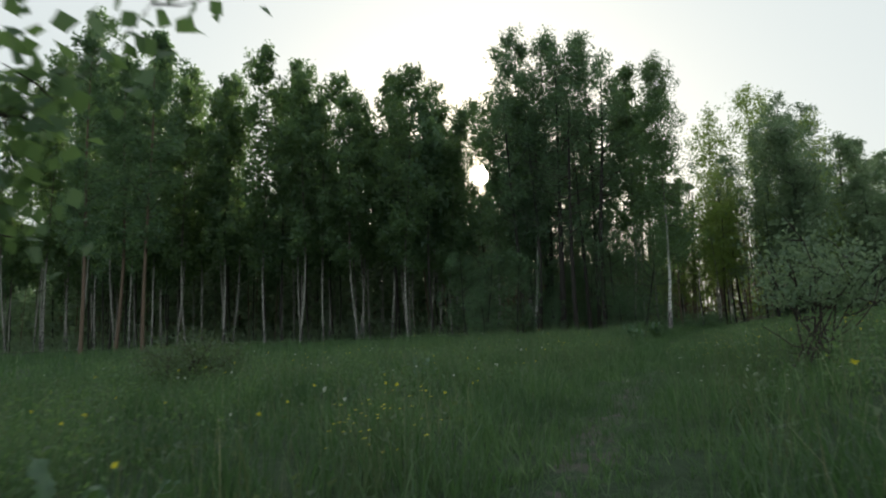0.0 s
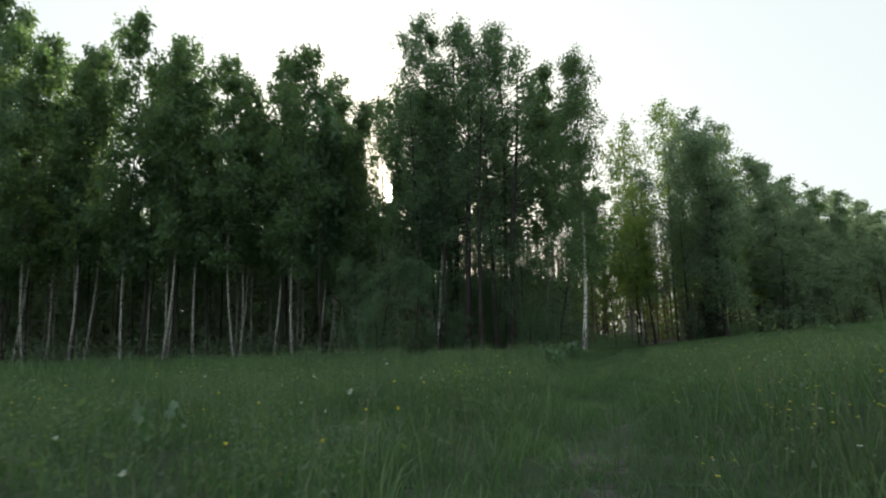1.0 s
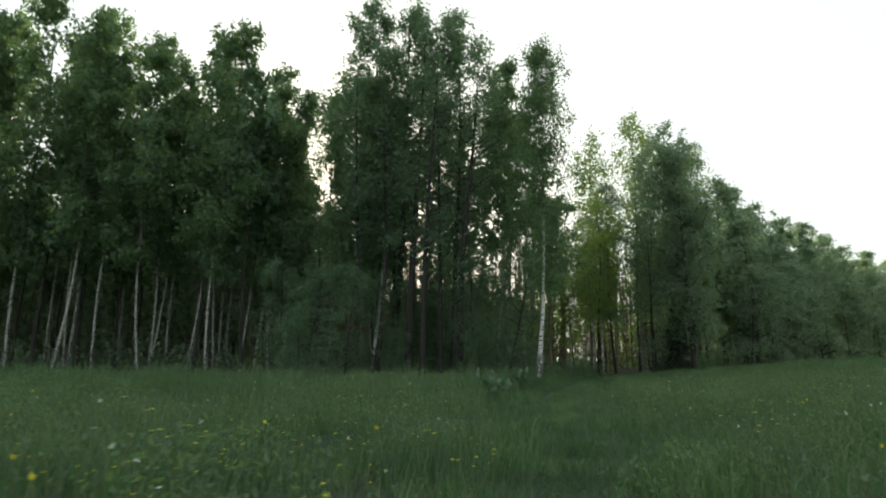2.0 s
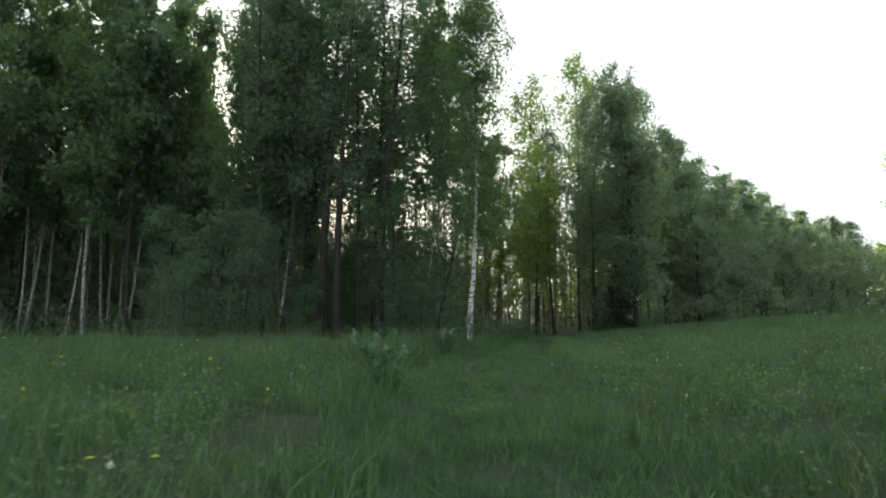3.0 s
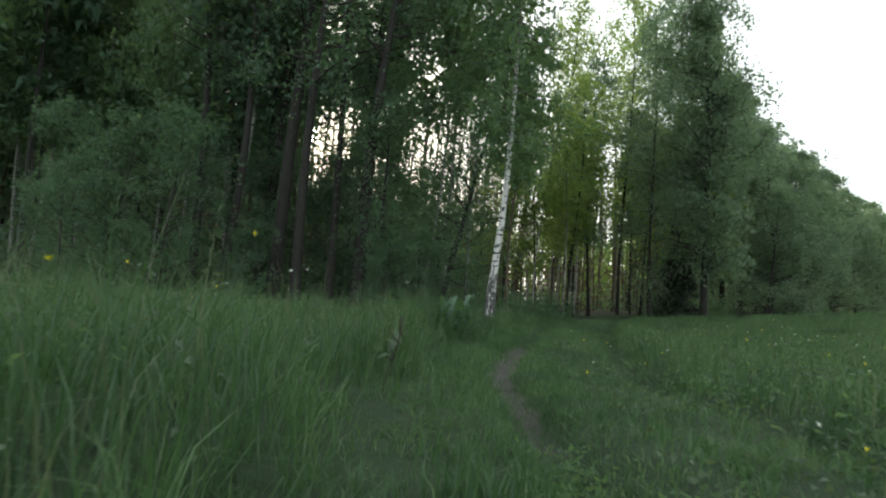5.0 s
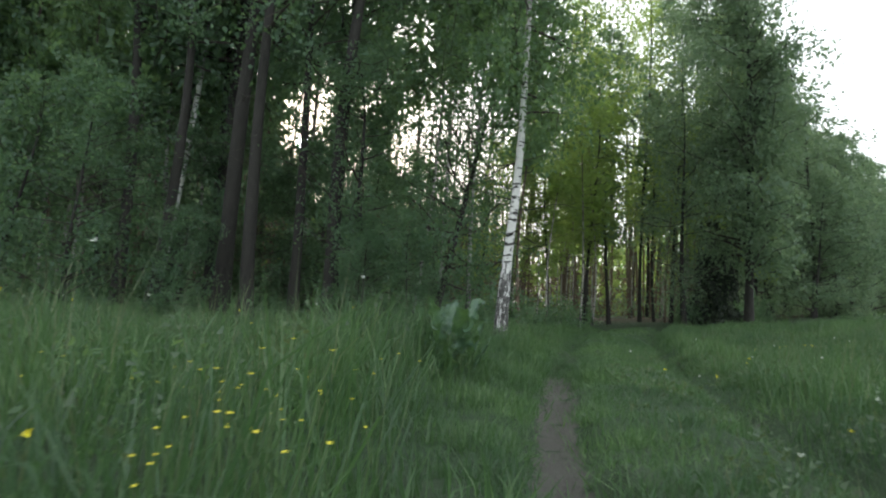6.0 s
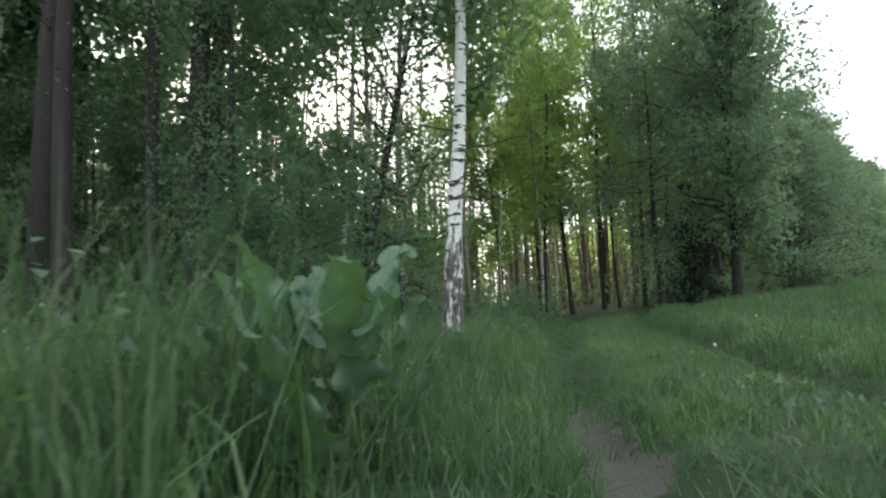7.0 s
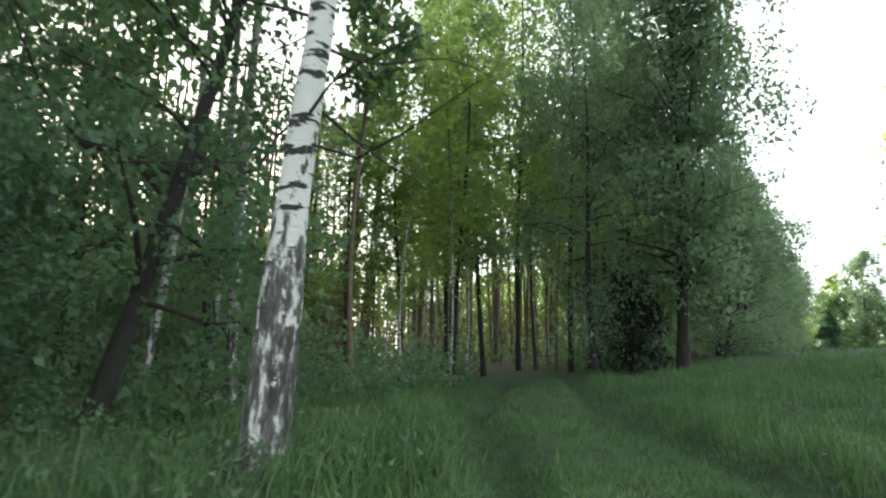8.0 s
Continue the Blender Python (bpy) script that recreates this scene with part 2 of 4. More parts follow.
def leaf_quads(at, size, g, droop=0.25, slim=0.62):
    """A pointed leaf, folded along its rib, at each place."""
    n = len(at)
    way = g.normal(size=(n, 3))
    way[:, 2] -= droop * 2
    way /= np.linalg.norm(way, axis=1)[:, None]
    side = np.cross(way, g.normal(size=(n, 3)))
    side /= np.linalg.norm(side, axis=1)[:, None] + 1e-9
    up = np.cross(side, way)
    s = (size * g.uniform(0.65, 1.35, n))[:, None]
    base, tip = at, at + way * s
    mid = at + way * s * 0.42
    left = mid + side * s * slim * 0.5 + up * s * 0.12
    right = mid - side * s * slim * 0.5 + up * s * 0.12
    v = np.stack([base, right, tip, left], 1).reshape(-1, 3)
    f = np.arange(4 * n).reshape(n, 4)
    return v, f


def bent(a, b, n, g, amount):
    """A line from a to b with a natural bend."""
    t = np.linspace(0, 1, n)[:, None]
    a, b = np.asarray(a, float), np.asarray(b, float)
    d = np.linalg.norm(b - a)
    off = np.zeros((n, 3))
    for k in (1, 2):
        off += np.sin(np.pi * k * t) * g.normal(size=(1, 3)) * amount * d / k
    return a + (b - a) * t + off


# ---- the lie of the land ----
CENTRE_Y = (-60.0, -41.0, -30.0, -22.0, -16.0, -13.0, -9.0, -7.0, -5.0, -3.3, 0.0, 4.0, 10.0, 18.0)
CENTRE_X = (-4.4, -3.9, -2.8, -1.4, -0.33, -0.16, -0.02, 0.40, 0.90, 1.3, 2.3, 3.4, 6.2, 9.0)
FOOT_Y, FOOT_X = (-41, -36.8, -34.2, -29.5, -23, -18.5, -13, -6, -3, 0), (-3.4, -3.65, -3.6, -3.05, -1.9, -1.9, -1.7, -0.7, 0.1, 2.2)  # the trodden line beside the ruts
EDGE_X = (-200.0, -75.0, -42.0, -28.0, -18.5, -8.7, -3.0, 0.0, 4.0, 10.8, 17.0, 24.0, 32.0, 45.0, 60.0, 75.0, 130.0)
EDGE_Y = (40.0, 15.0, 9.5, 7.0, 5.7, 1.5, 1.6, 1.2, 9.0, 11.5, 17.0, 24.0, 31.0, 43.0, 58.0, 68.0, 100.0)


def track_x(y):
    return np.interp(y, CENTRE_Y, CENTRE_X)


def edge_y(x):
    return np.interp(x, EDGE_X, EDGE_Y)


def smooth(a, b, v):
    t = np.clip((np.asarray(v, float) - a) / (b - a), 0, 1)
    return t * t * (3 - 2 * t)


def hills(x, y):
    """Slow uneven swells of the meadow."""
    return 0.05 * np.sin(0.7 * x + 0.3 * y + 1.0) * np.sin(0.5 * y - 0.2 * x) + 0.03 * np.sin(1.9 * x - 1.1 * y) + 0.02 * np.sin(3.1 * y + 2.3 * x)


def land(x, y):
    """Height of the ground."""
    x, y = np.asarray(x, float), np.asarray(y, float)
    e = x - np.minimum(track_x(y), 2.6) - 1.6
    up = 0.08 * np.log1p(np.exp(np.clip(e * 1.2, -40, 40))) / 1.2
    up = np.where(up > 1.5, 1.5 + (up - 1.5) * 0.35, up)
    bank = 0.30 * smooth(-2.6, -0.8, x) * smooth(-39, -34, y) * (1 - smooth(-29, -24, y))
    z = 0.35 * smooth(-7, 4, y) + up + hills(x, y) + bank
    off = x - track_x(y)
    rut = np.exp(-((np.abs(off) - 0.88) / 0.22) ** 2) * smooth(-24, -17, y) * (1 - smooth(9, 15, y))
    return z - 0.19 * rut


def grid_axis(stops):
    out = []
    for (a, b, step) in stops:
        out.append(np.arange(a, b, step))
    return np.concatenate(out + [[stops[-1][1]]])


def build_ground():
    gx = grid_axis([(-900, -100, 80), (-100, -20, 4), (-20, -6, 0.8), (-6, 10, 0.16), (10, 30, 0.8), (30, 120, 5), (120, 900, 80)])
    gy = grid_axis([(-600, -90, 60), (-90, -46, 4), (-46, -26, 0.4), (-26, 14, 0.25), (14, 40, 1.2), (40, 130, 6), (130, 1000, 80)])
    xx, yy = np.meshgrid(gx, gy)
    zz = land(xx, yy) + rng.normal(size=xx.shape) * 0.012
    nx, ny = len(gx), len(gy)
    i, j = np.meshgrid(np.arange(nx - 1), np.arange(ny - 1))
    a = j * nx + i
    quads = np.stack([a, a + 1, a + nx + 1, a + nx], -1).reshape(-1, 4)
    me = np_mesh("ground", np.stack([xx, yy, zz], -1).reshape(-1, 3), [quads], [GROUND], smooth=True)
    off = np.abs(xx - track_x(yy))
    worn = (1 - smooth(0.04, 0.24 + 0.10 * smooth(-9, -6, yy), np.abs(off - 0.88))) * (0.10 + 0.90 * smooth(-15, -10, yy)) * smooth(-26, -18, yy) * (1 - smooth(10, 14, yy))
    worn = worn * np.where(xx > track_x(yy), 0.42, 1.0) * (1 - 0.75 * smooth(-4.5, -2.3, yy))
    foot = np.abs(xx - np.interp(yy, FOOT_Y, FOOT_X))
    worn = np.maximum(worn, 0.50 * (1 - smooth(0.10, 0.42, foot)) * (1 - smooth(-27, -23, yy)))
    wood = smooth(0.3, 3.0, yy - edge_y(xx) - 6 * smooth(-3, 0, xx) * (1 - smooth(9, 12, xx)))
    for key, value in (("worn", worn), ("wood", wood)):
        me.attributes.new(key, "FLOAT", "POINT").data.foreach_set("value", value.ravel().astype(np.float32))
    tagged(new("ground", me), "uneven meadow ground with two worn wheel ruts", "ground", kind="structure")


build_ground()

# ---- trees ----


def leaf_tris(at, size, g, droop=0.25, slim=0.7):
    """A small three-cornered leaf at each place, for trees that stay far off."""
    n = len(at)
    way = g.normal(size=(n, 3)) - (0, 0, droop * 2)
    way /= np.linalg.norm(way, axis=1)[:, None]
    side = np.cross(way, g.normal(size=(n, 3)))
    side /= np.linalg.norm(side, axis=1)[:, None] + 1e-9
    s = (size * g.uniform(0.6, 1.4, n))[:, None]
    v = np.stack([at - side * s * slim * 0.5, at + side * s * slim * 0.5, at + way * s], 1).reshape(-1, 3)
    return v, np.arange(3 * n).reshape(n, 3)


def make_tree(name, label, category, height, trunk_r, lean, crown_from, crown_wide, boughs, leaves, leaf, bark, foliage, seed,
              droop=0.25, spread=0.42, rise=0.35, slim=0.62, sides=8, group="", bare=0, bend=0.012, tuft=24, shape=0.75, near=False, bare_far=1.6, light=False, quads=None, line_of=None, radii_of=None, taper=0.3):
    """A tree: an empty at its foot with trunk and crown as parts, and for a near tree each bough as well."""
    g = np.random.default_rng(seed)
    root = tagged(new(name), label, category, group)
    n = max(8, int(height * 1.1))
    spine = bent((0, 0, -0.25), (lean[0], lean[1], height), n, g, bend)
    t = np.linspace(0, 1, n)
    radii = trunk_r * ((1 - t) ** 0.8 * 0.96 + 0.04)
    radii[0] *= 1.35
    radii[1] *= 1.08
    if line_of:
        zz = np.linspace(-0.25, height, 3 * n)
        n, t = len(zz), np.linspace(0, 1, len(zz))
        spine = np.stack([np.interp(zz, line_of[0], line_of[1]), np.interp(zz, line_of[0], line_of[2]), zz], -1)
        radii = np.interp(zz, *radii_of)
    trunk = tube(spine, radii, sides, 0.035, seed)
    limbs, spots = [], []
    for k in range(boughs):
        s = crown_from + (0.985 - crown_from) * ((k + g.uniform(0, 1)) / boughs)
        at = np.array([np.interp(s, t, spine[:, c]) for c in range(3)])
        q = (s - crown_from) / (1 - crown_from)
        wide = crown_wide * (np.sin(np.pi * min(1, 0.16 + q * 0.84)) ** shape * 0.95 + 0.08) * g.uniform(0.55, 1.15)
        turn = g.uniform(0, 2 * np.pi)
        end = at + np.array([np.cos(turn) * wide, np.sin(turn) * wide, wide * rise * g.uniform(0.2, 1.7) - droop * wide * 0.4])
        line = bent(at, end, 6, g, 0.07)
        r0 = max(0.012, np.interp(s, t, radii) * 0.42)
        bough = [tube(line[::5] if light else line, np.linspace(r0, 0.006, 2 if light else 6), 3 if light else (5 if near else 4))]
        spots += [line[m] for m in ((1, 2, 3, 4, 5) if near else (2, 3, 4, 4, 5, 5))]
        for _ in range(2):
            m = g.integers(2, 5)
            tip = line[m] + g.normal(size=3) * wide * 0.28 + (0, 0, -droop * wide * 0.35)
            twig = bent(line[m], tip, 4, g, 0.08)
            if not light:
                bough.append(tube(twig[::3], np.linspace(r0 * 0.4, 0.004, 2), 3))
            spots += [twig[2], twig[3], twig[3]]
        limbs.append(joined(bough))
    for k in range(bare):
        s = crown_from * g.uniform(0.45, 1.0)
        at = np.array([np.interp(s, t, spine[:, c]) for c in range(3)])
        turn = g.uniform(0, 2 * np.pi)
        far = g.uniform(0.4, 1.0) * bare_far
        limbs.append(tube(bent(at, at + (np.cos(turn) * far, np.sin(turn) * far, g.uniform(-0.3, 0.3)), 4, g, 0.08), np.linspace(0.013, 0.003, 4), 3))
    if near:
        part("trunk", np_mesh(name + "_trunk", trunk[0], [trunk[1]], [bark], smooth=True), root)
        for v, f in limbs:
            part("branch", np_mesh(name + "_branch", v, [f], [TWIG]), root)
    else:
        v, f = joined([trunk] + limbs)
        index = np.r_[np.zeros(len(trunk[1])), np.ones(len(f) - len(trunk[1]))]
        part("trunk", np_mesh(name + "_trunk", v, [f], [bark, TWIG], index, True), root)
    spots = np.array(spots)
    # clumps of leaves round the twig ends, with gaps between them
    pick = spots[g.integers(0, len(spots), max(1, leaves // tuft))]
    pick = pick + g.uniform(-1, 1, size=pick.shape) * spread * 0.7
    at = np.repeat(pick, tuft, 0)
    ball = g.normal(size=at.shape)
    ball /= np.linalg.norm(ball, axis=1)[:, None]
    swell = np.repeat(g.uniform(0.45, 1.5, (len(pick), 3)), tuft, 0)
    # clumps shrink towards the tree's tip
    slender = 1.0 - taper * np.clip((at[:, 2:3] / height - 0.68) / 0.32, 0, 1)
    at = at + ball * spread * 1.25 * swell * slender * g.uniform(0, 1.1, (len(at), 1)) ** 0.6 * (1, 1, 0.8 + droop)
    at[:, 2] = np.maximum(at[:, 2], 0.15)
    v, f = (leaf_quads if (near if quads is None else quads) else leaf_tris)(at, leaf, g, droop, slim)
    part("crown", np_mesh(name + "_crown", v, [f], [foliage]), root)
    return root


def place(root, x, y, turn=0.0, size=1.0, tall=1.0):
    z = float(land(x, y))
    root.matrix_basis = Matrix.Translation((x, y, z)) @ Matrix.Rotation(turn, 4, "Z") @ Matrix.Diagonal((size, size, size * tall, 1))
    return root


def again(root, x, y, turn=0.0, size=1.0, tall=1.0):
    z = float(land(x, y))
    c = copy_thing(root, Matrix.Identity(4))
    c.matrix_basis = Matrix.Translation((x, y, z)) @ Matrix.Rotation(turn, 4, "Z") @ Matrix.Diagonal((size, size, size * tall, 1))
    return c


# the birch beside the track
place(make_tree("birch", "leaning white birch with black bark marks beside the wheel track", "tree", 17.6, 0.13, (0.4, 0.8), 0.27, 2.1, 74, 26000, 0.115,
                BARK_BIRCH, LEAF_BIRCH, 11, droop=0.75, spread=0.42, rise=0.25, sides=16, bare=7, tuft=50, near=True, bare_far=2.0,
                line_of=((-0.25, 0.4, 1.05, 1.7, 2.1, 2.5, 2.8, 4.2, 6.2, 10.7, 17.6), (-0.06, -0.035, -0.005, 0.03, 0.065, 0.10, 0.13, 0.20, 0.24, 0.27, 0.40), (0, 0, 0, 0, 0, 0, 0.01, 0.03, 0.08, 0.25, 0.8)),
                radii_of=((-0.25, 0.05, 0.4, 0.7, 1.05, 1.35, 1.7, 2.1, 2.8, 4.0, 7.0, 12.0, 17.6), (0.20, 0.155, 0.136, 0.128, 0.122, 0.104, 0.094, 0.091, 0.083, 0.073, 0.055, 0.03, 0.006))), 0, 0)

birch = bpy.data.objects["birch"]
g = np.random.default_rng(12)
for a, b in (((0.13, 0.02, 2.62), (1.45, 0.45, 2.80)), ((0.10, 0.0, 2.22), (0.95, 0.30, 1.85)), ((0.19, 0.03, 3.6), (0.95, 0.1, 4.0)), ((0.05, 0.0, 2.8), (-0.8, 0.5, 3.1))):
    line = bent(a, b, 8, g, 0.05)
    pieces = [tube(line, np.linspace(0.014, 0.003, 8), 5)]
    for m in (3, 5, 6):
        pieces.append(tube(bent(line[m], line[m] + g.normal(size=3) * 0.16, 3, g, 0.05), np.linspace(0.005, 0.002, 3), 3))
    v, f = joined(pieces)
    part("branch", np_mesh("bare_branch", v, [f], [TWIG]), birch, "thin bare branch")

EDGE_LABEL = "tall birch with a pale slender trunk at the wood's edge"
EDGE_GROUP = "birches along the wood's edge"
WOOD_LABEL = "slender forest tree with a bare pale trunk inside the wood"
WOOD_GROUP = "trees inside the wood"

edge_kinds = [
    make_tree("birch", EDGE_LABEL, "tree", 22.0, 0.088, (0.6, 0.2), 0.33, 2.5, 42, 6600, 0.29, BARK_BIRCH_THIN, LEAF_BIRCH, 21, droop=0.5, spread=0.55, group=EDGE_GROUP, bare=10),
    make_tree("birch", EDGE_LABEL, "tree", 21.0, 0.084, (-0.9, 0.3), 0.38, 2.2, 38, 6000, 0.29, BARK_BIRCH_THIN, LEAF_BIRCH, 22, droop=0.5, spread=0.5, group=EDGE_GROUP, bare=10),
    make_tree("birch", EDGE_LABEL, "tree", 23.0, 0.095, (0.2, -0.5), 0.28, 2.7, 46, 7000, 0.29, BARK_BIRCH_THIN, LEAF_BIRCH, 23, droop=0.45, spread=0.6, group=EDGE_GROUP, bare=10),
]
broad_kinds = [
    make_tree("broadleaf_tree", "broad leafy tree with a rounded dense crown", "tree", 20.0, 0.20, (0.4, -0.3), 0.14, 3.6, 70, 10000, 0.26, BARK_DARK, LEAF_PALE, 31, spread=0.62, group="broad trees of the wood"),
    make_tree("broadleaf_tree", "broad leafy tree with a rounded dense crown", "tree", 19.0, 0.18, (-0.5, 0.2), 0.10, 3.2, 66, 9200, 0.26, BARK_DARK, LEAF_PALE, 32, spread=0.6, group="broad trees of the wood"),
]
wood_kinds = [
    make_tree("forest_tree", WOOD_LABEL, "tree", 18.0, 0.085, (0.5, 0.1), 0.52, 1.6, 18, 1700, 0.40, BARK_BIRCH_THIN, LEAF_BIRCH, 41, spread=0.6, group=WOOD_GROUP, bare=8, sides=6, light=True),
    make_tree("forest_tree", WOOD_LABEL, "tree", 19.0, 0.10, (-0.6, 0.3), 0.48, 1.7, 18, 1700, 0.40, BARK_PINE, LEAF_BIRCH, 42, spread=0.6, group=WOOD_GROUP, bare=8, sides=6, light=True),
    make_tree("forest_tree", WOOD_LABEL, "tree", 17.0, 0.11, (0.2, -0.6), 0.42, 1.9, 20, 1850, 0.40, BARK_DARK, LEAF_BROAD, 43, spread=0.65, group=WOOD_GROUP, bare=8, sides=6, light=True),
    make_tree("forest_tree", "young forest tree with sunlight coloured into its yellow-green leaves", "tree", 14.0, 0.07, (0.4, 0.4), 0.30, 1.8, 20, 2700, 0.32, BARK_DARK, LEAF_SUN_TINTED, 44, spread=0.6, group=WOOD_GROUP, bare=4, sides=6, light=True),
]
shrub_kinds = [
    make_tree("bird_cherry", "dense leafy bird cherry with boughs down to the ground", "tree", 8.5, 0.09, (0.5, -0.6), 0.06, 2.5, 46, 8000, 0.15, BARK_DARK, LEAF_PALE, 51, spread=0.42, rise=0.5, group="undergrowth trees", shape=0.5),
    make_tree("bird_cherry", "dense leafy bird cherry with boughs down to the ground", "tree", 6.5, 0.07, (-0.6, -0.4), 0.05, 2.2, 40, 7000, 0.15, BARK_DARK, LEAF_PALE, 52, spread=0.4, rise=0.5, group="undergrowth trees", shape=0.5),
]

shrub_kinds += [
    make_tree("bird_cherry", "dark leafy bird cherry under the tall trees", "tree", 8.5, 0.09, (0.5, -0.6), 0.06, 2.5, 46, 7500, 0.15, BARK_DARK, LEAF_BROAD, 53, spread=0.42, rise=0.5, group="undergrowth trees", shape=0.5),
    make_tree("bird_cherry", "dark leafy bird cherry under the tall trees", "tree", 6.5, 0.07, (-0.6, -0.4), 0.05, 2.2, 40, 6500, 0.15, BARK_DARK, LEAF_BROAD, 54, spread=0.4, rise=0.5, group="undergrowth trees", shape=0.5),
]
used = {}


def put_tree(kinds, k, x, y, turn=0.0, size=1.0, tall=1.0):
    root = kinds[k]
    if root.name not in used:
        used[root.name] = 1
        return place(root, x, y, turn, size, tall)
    return again(root, x, y, turn, size, tall)


# the wood's edge, from the far left to the birch
for k, x, y, turn, size, tall in (
    (0, -28.0, 7.0, 0.3, 1.05, 1.00), (1, -26.8, 9.0, 2.0, 1, 1.00), (2, -18.5, 6.5, 1.0, 0.95, 1.00), (0, -41.0, 10.0, 4.0, 1.1, 1.06),
    (1, -36.5, 9.0, 5.0, 1.1, 1.09), (2, -32.0, 8.5, 0.0, 1.1, 1.04), (0, -23.0, 7.5, 3.1, 0.95, 1.00), (2, -15.5, 8.5, 0.8, 0.7, 0.97),
    (2, -45.5, 11.0, 2.5, 1.15, 1.10), (1, -50.0, 11.5, 1.2, 1.2, 1.16), (0, -55.5, 12.5, 0.5, 1.2, 1.20), (2, -61.0, 13.5, 2.2, 1.25, 1.16),
    (1, -67.0, 14.5, 0.9, 1.25, 1.16), (0, -73.0, 16.0, 3.9, 1.3, 1.16), (2, -80.0, 18.0, 5.0, 1.3, 1.16), (1, -21.0, 9.5, 4.2, 1, 1.10),
    (2, -31.0, 13.0, 3.0, 1.1, 1.09), (1, -39.0, 13.5, 1.1, 1.1, 1.09), (0, -8.5, 5.2, 2.7, 0.8, 1.00), (1, -17.2, 10.5, 3.9, 0.9, 1.05),
    (1, -30.0, 11.2, 1.7, 1.05, 1.04), (0, -37.5, 12.0, 0.2, 1.1, 1.09), (1, -44.0, 12.6, 3.2, 1.15, 1.09), (2, -56.0, 15.2, 1.4, 1.2, 1.16), (1, -64.5, 16.4, 2.4, 1.25, 1.16), (0, -47.0, 9.8, 4.9, 1.1, 1.06),
    (0, -53.0, 17.5, 2.0, 1.2, 1.16), (2, -63.5, 19.0, 1.0, 1.25, 1.16), (1, -70.0, 20.5, 3.0, 1.25, 1.20), (2, -43.0, 15.0, 5.0, 1.15, 1.09), (0, -86.0, 19.5, 1.6, 1.3, 1.16),
    (0, -25.0, 12.5, 0.0, 1, 1.04), (0, -19.6, 21.0, 2.0, 1.1, 1.10), (2, -48.0, 15.5, 0.0, 1.2, 1.16), (1, -34.0, 15.0, 2.2, 1.1, 1.09), (0, -58.0, 17.0, 4.4, 1.2, 1.16),
    (1, -9.4, 10.4, 1.1, 0.78, 1.08), (1, -17.3, 8.4, 2.9, 0.8, 1.00), (0, -20.5, 12.5, 2.1, 0.95, 1.08), (2, -29.0, 15.5, 0.9, 1.1, 1.04), (1, -16.5, 13.5, 4.5, 0.85, 1.05),
):
    put_tree(edge_kinds, k, x, y, turn, size, tall)
put_tree(edge_kinds, 2, -10.1, 8.8, 3.0, 0.66, 1.26)
put_tree(edge_kinds, 2, -14.8, 9.8, 1.3, 0.58, 1.42)
put_tree(edge_kinds, 0, -11.0, 4.6, 0.9, 0.52, 1.25)
put_tree(edge_kinds, 1, -1.9, 7.2, 3.4, 0.85, 1.10)
place(make_tree("birch", "slender birch with a small high crown at the wood's edge", "tree", 19.6, 0.07, (0.2, 0.2), 0.76, 2.0, 22, 2200, 0.26, BARK_BIRCH_THIN, LEAF_BIRCH, 24, droop=0.5, spread=0.6, light=True), -12.0, 9.2)
# the great leafy crowns in the middle of the edge
oak_kinds = [
    make_tree("broadleaf_tree", "tall broad leafy tree with sky showing through its crown", "tree", 20.0, 0.20, (0.4, -0.3), 0.29, 3.5, 84, 18500, 0.18, BARK_DARK, LEAF_BROAD, 33, spread=0.62, tuft=50, group="broad trees of the wood"),
    make_tree("broadleaf_tree", "tall broad leafy tree with sky showing through its crown", "tree", 20.0, 0.18, (-0.3, 0.2), 0.29, 3.2, 80, 15500, 0.18, BARK_DARK, LEAF_BROAD, 34, spread=0.6, tuft=50, group="broad trees of the wood"),
]
for k, x, y, turn, size, tall in ((0, -7.5, 5.2, 0.4, 1.0, 1.10), (1, -4.2, 5.2, 2.0, 0.95, 1.12), (1, -8.9, 6.0, 1.2, 0.86, 1.33)):
    put_tree(oak_kinds, k, x, y, turn, size, tall)
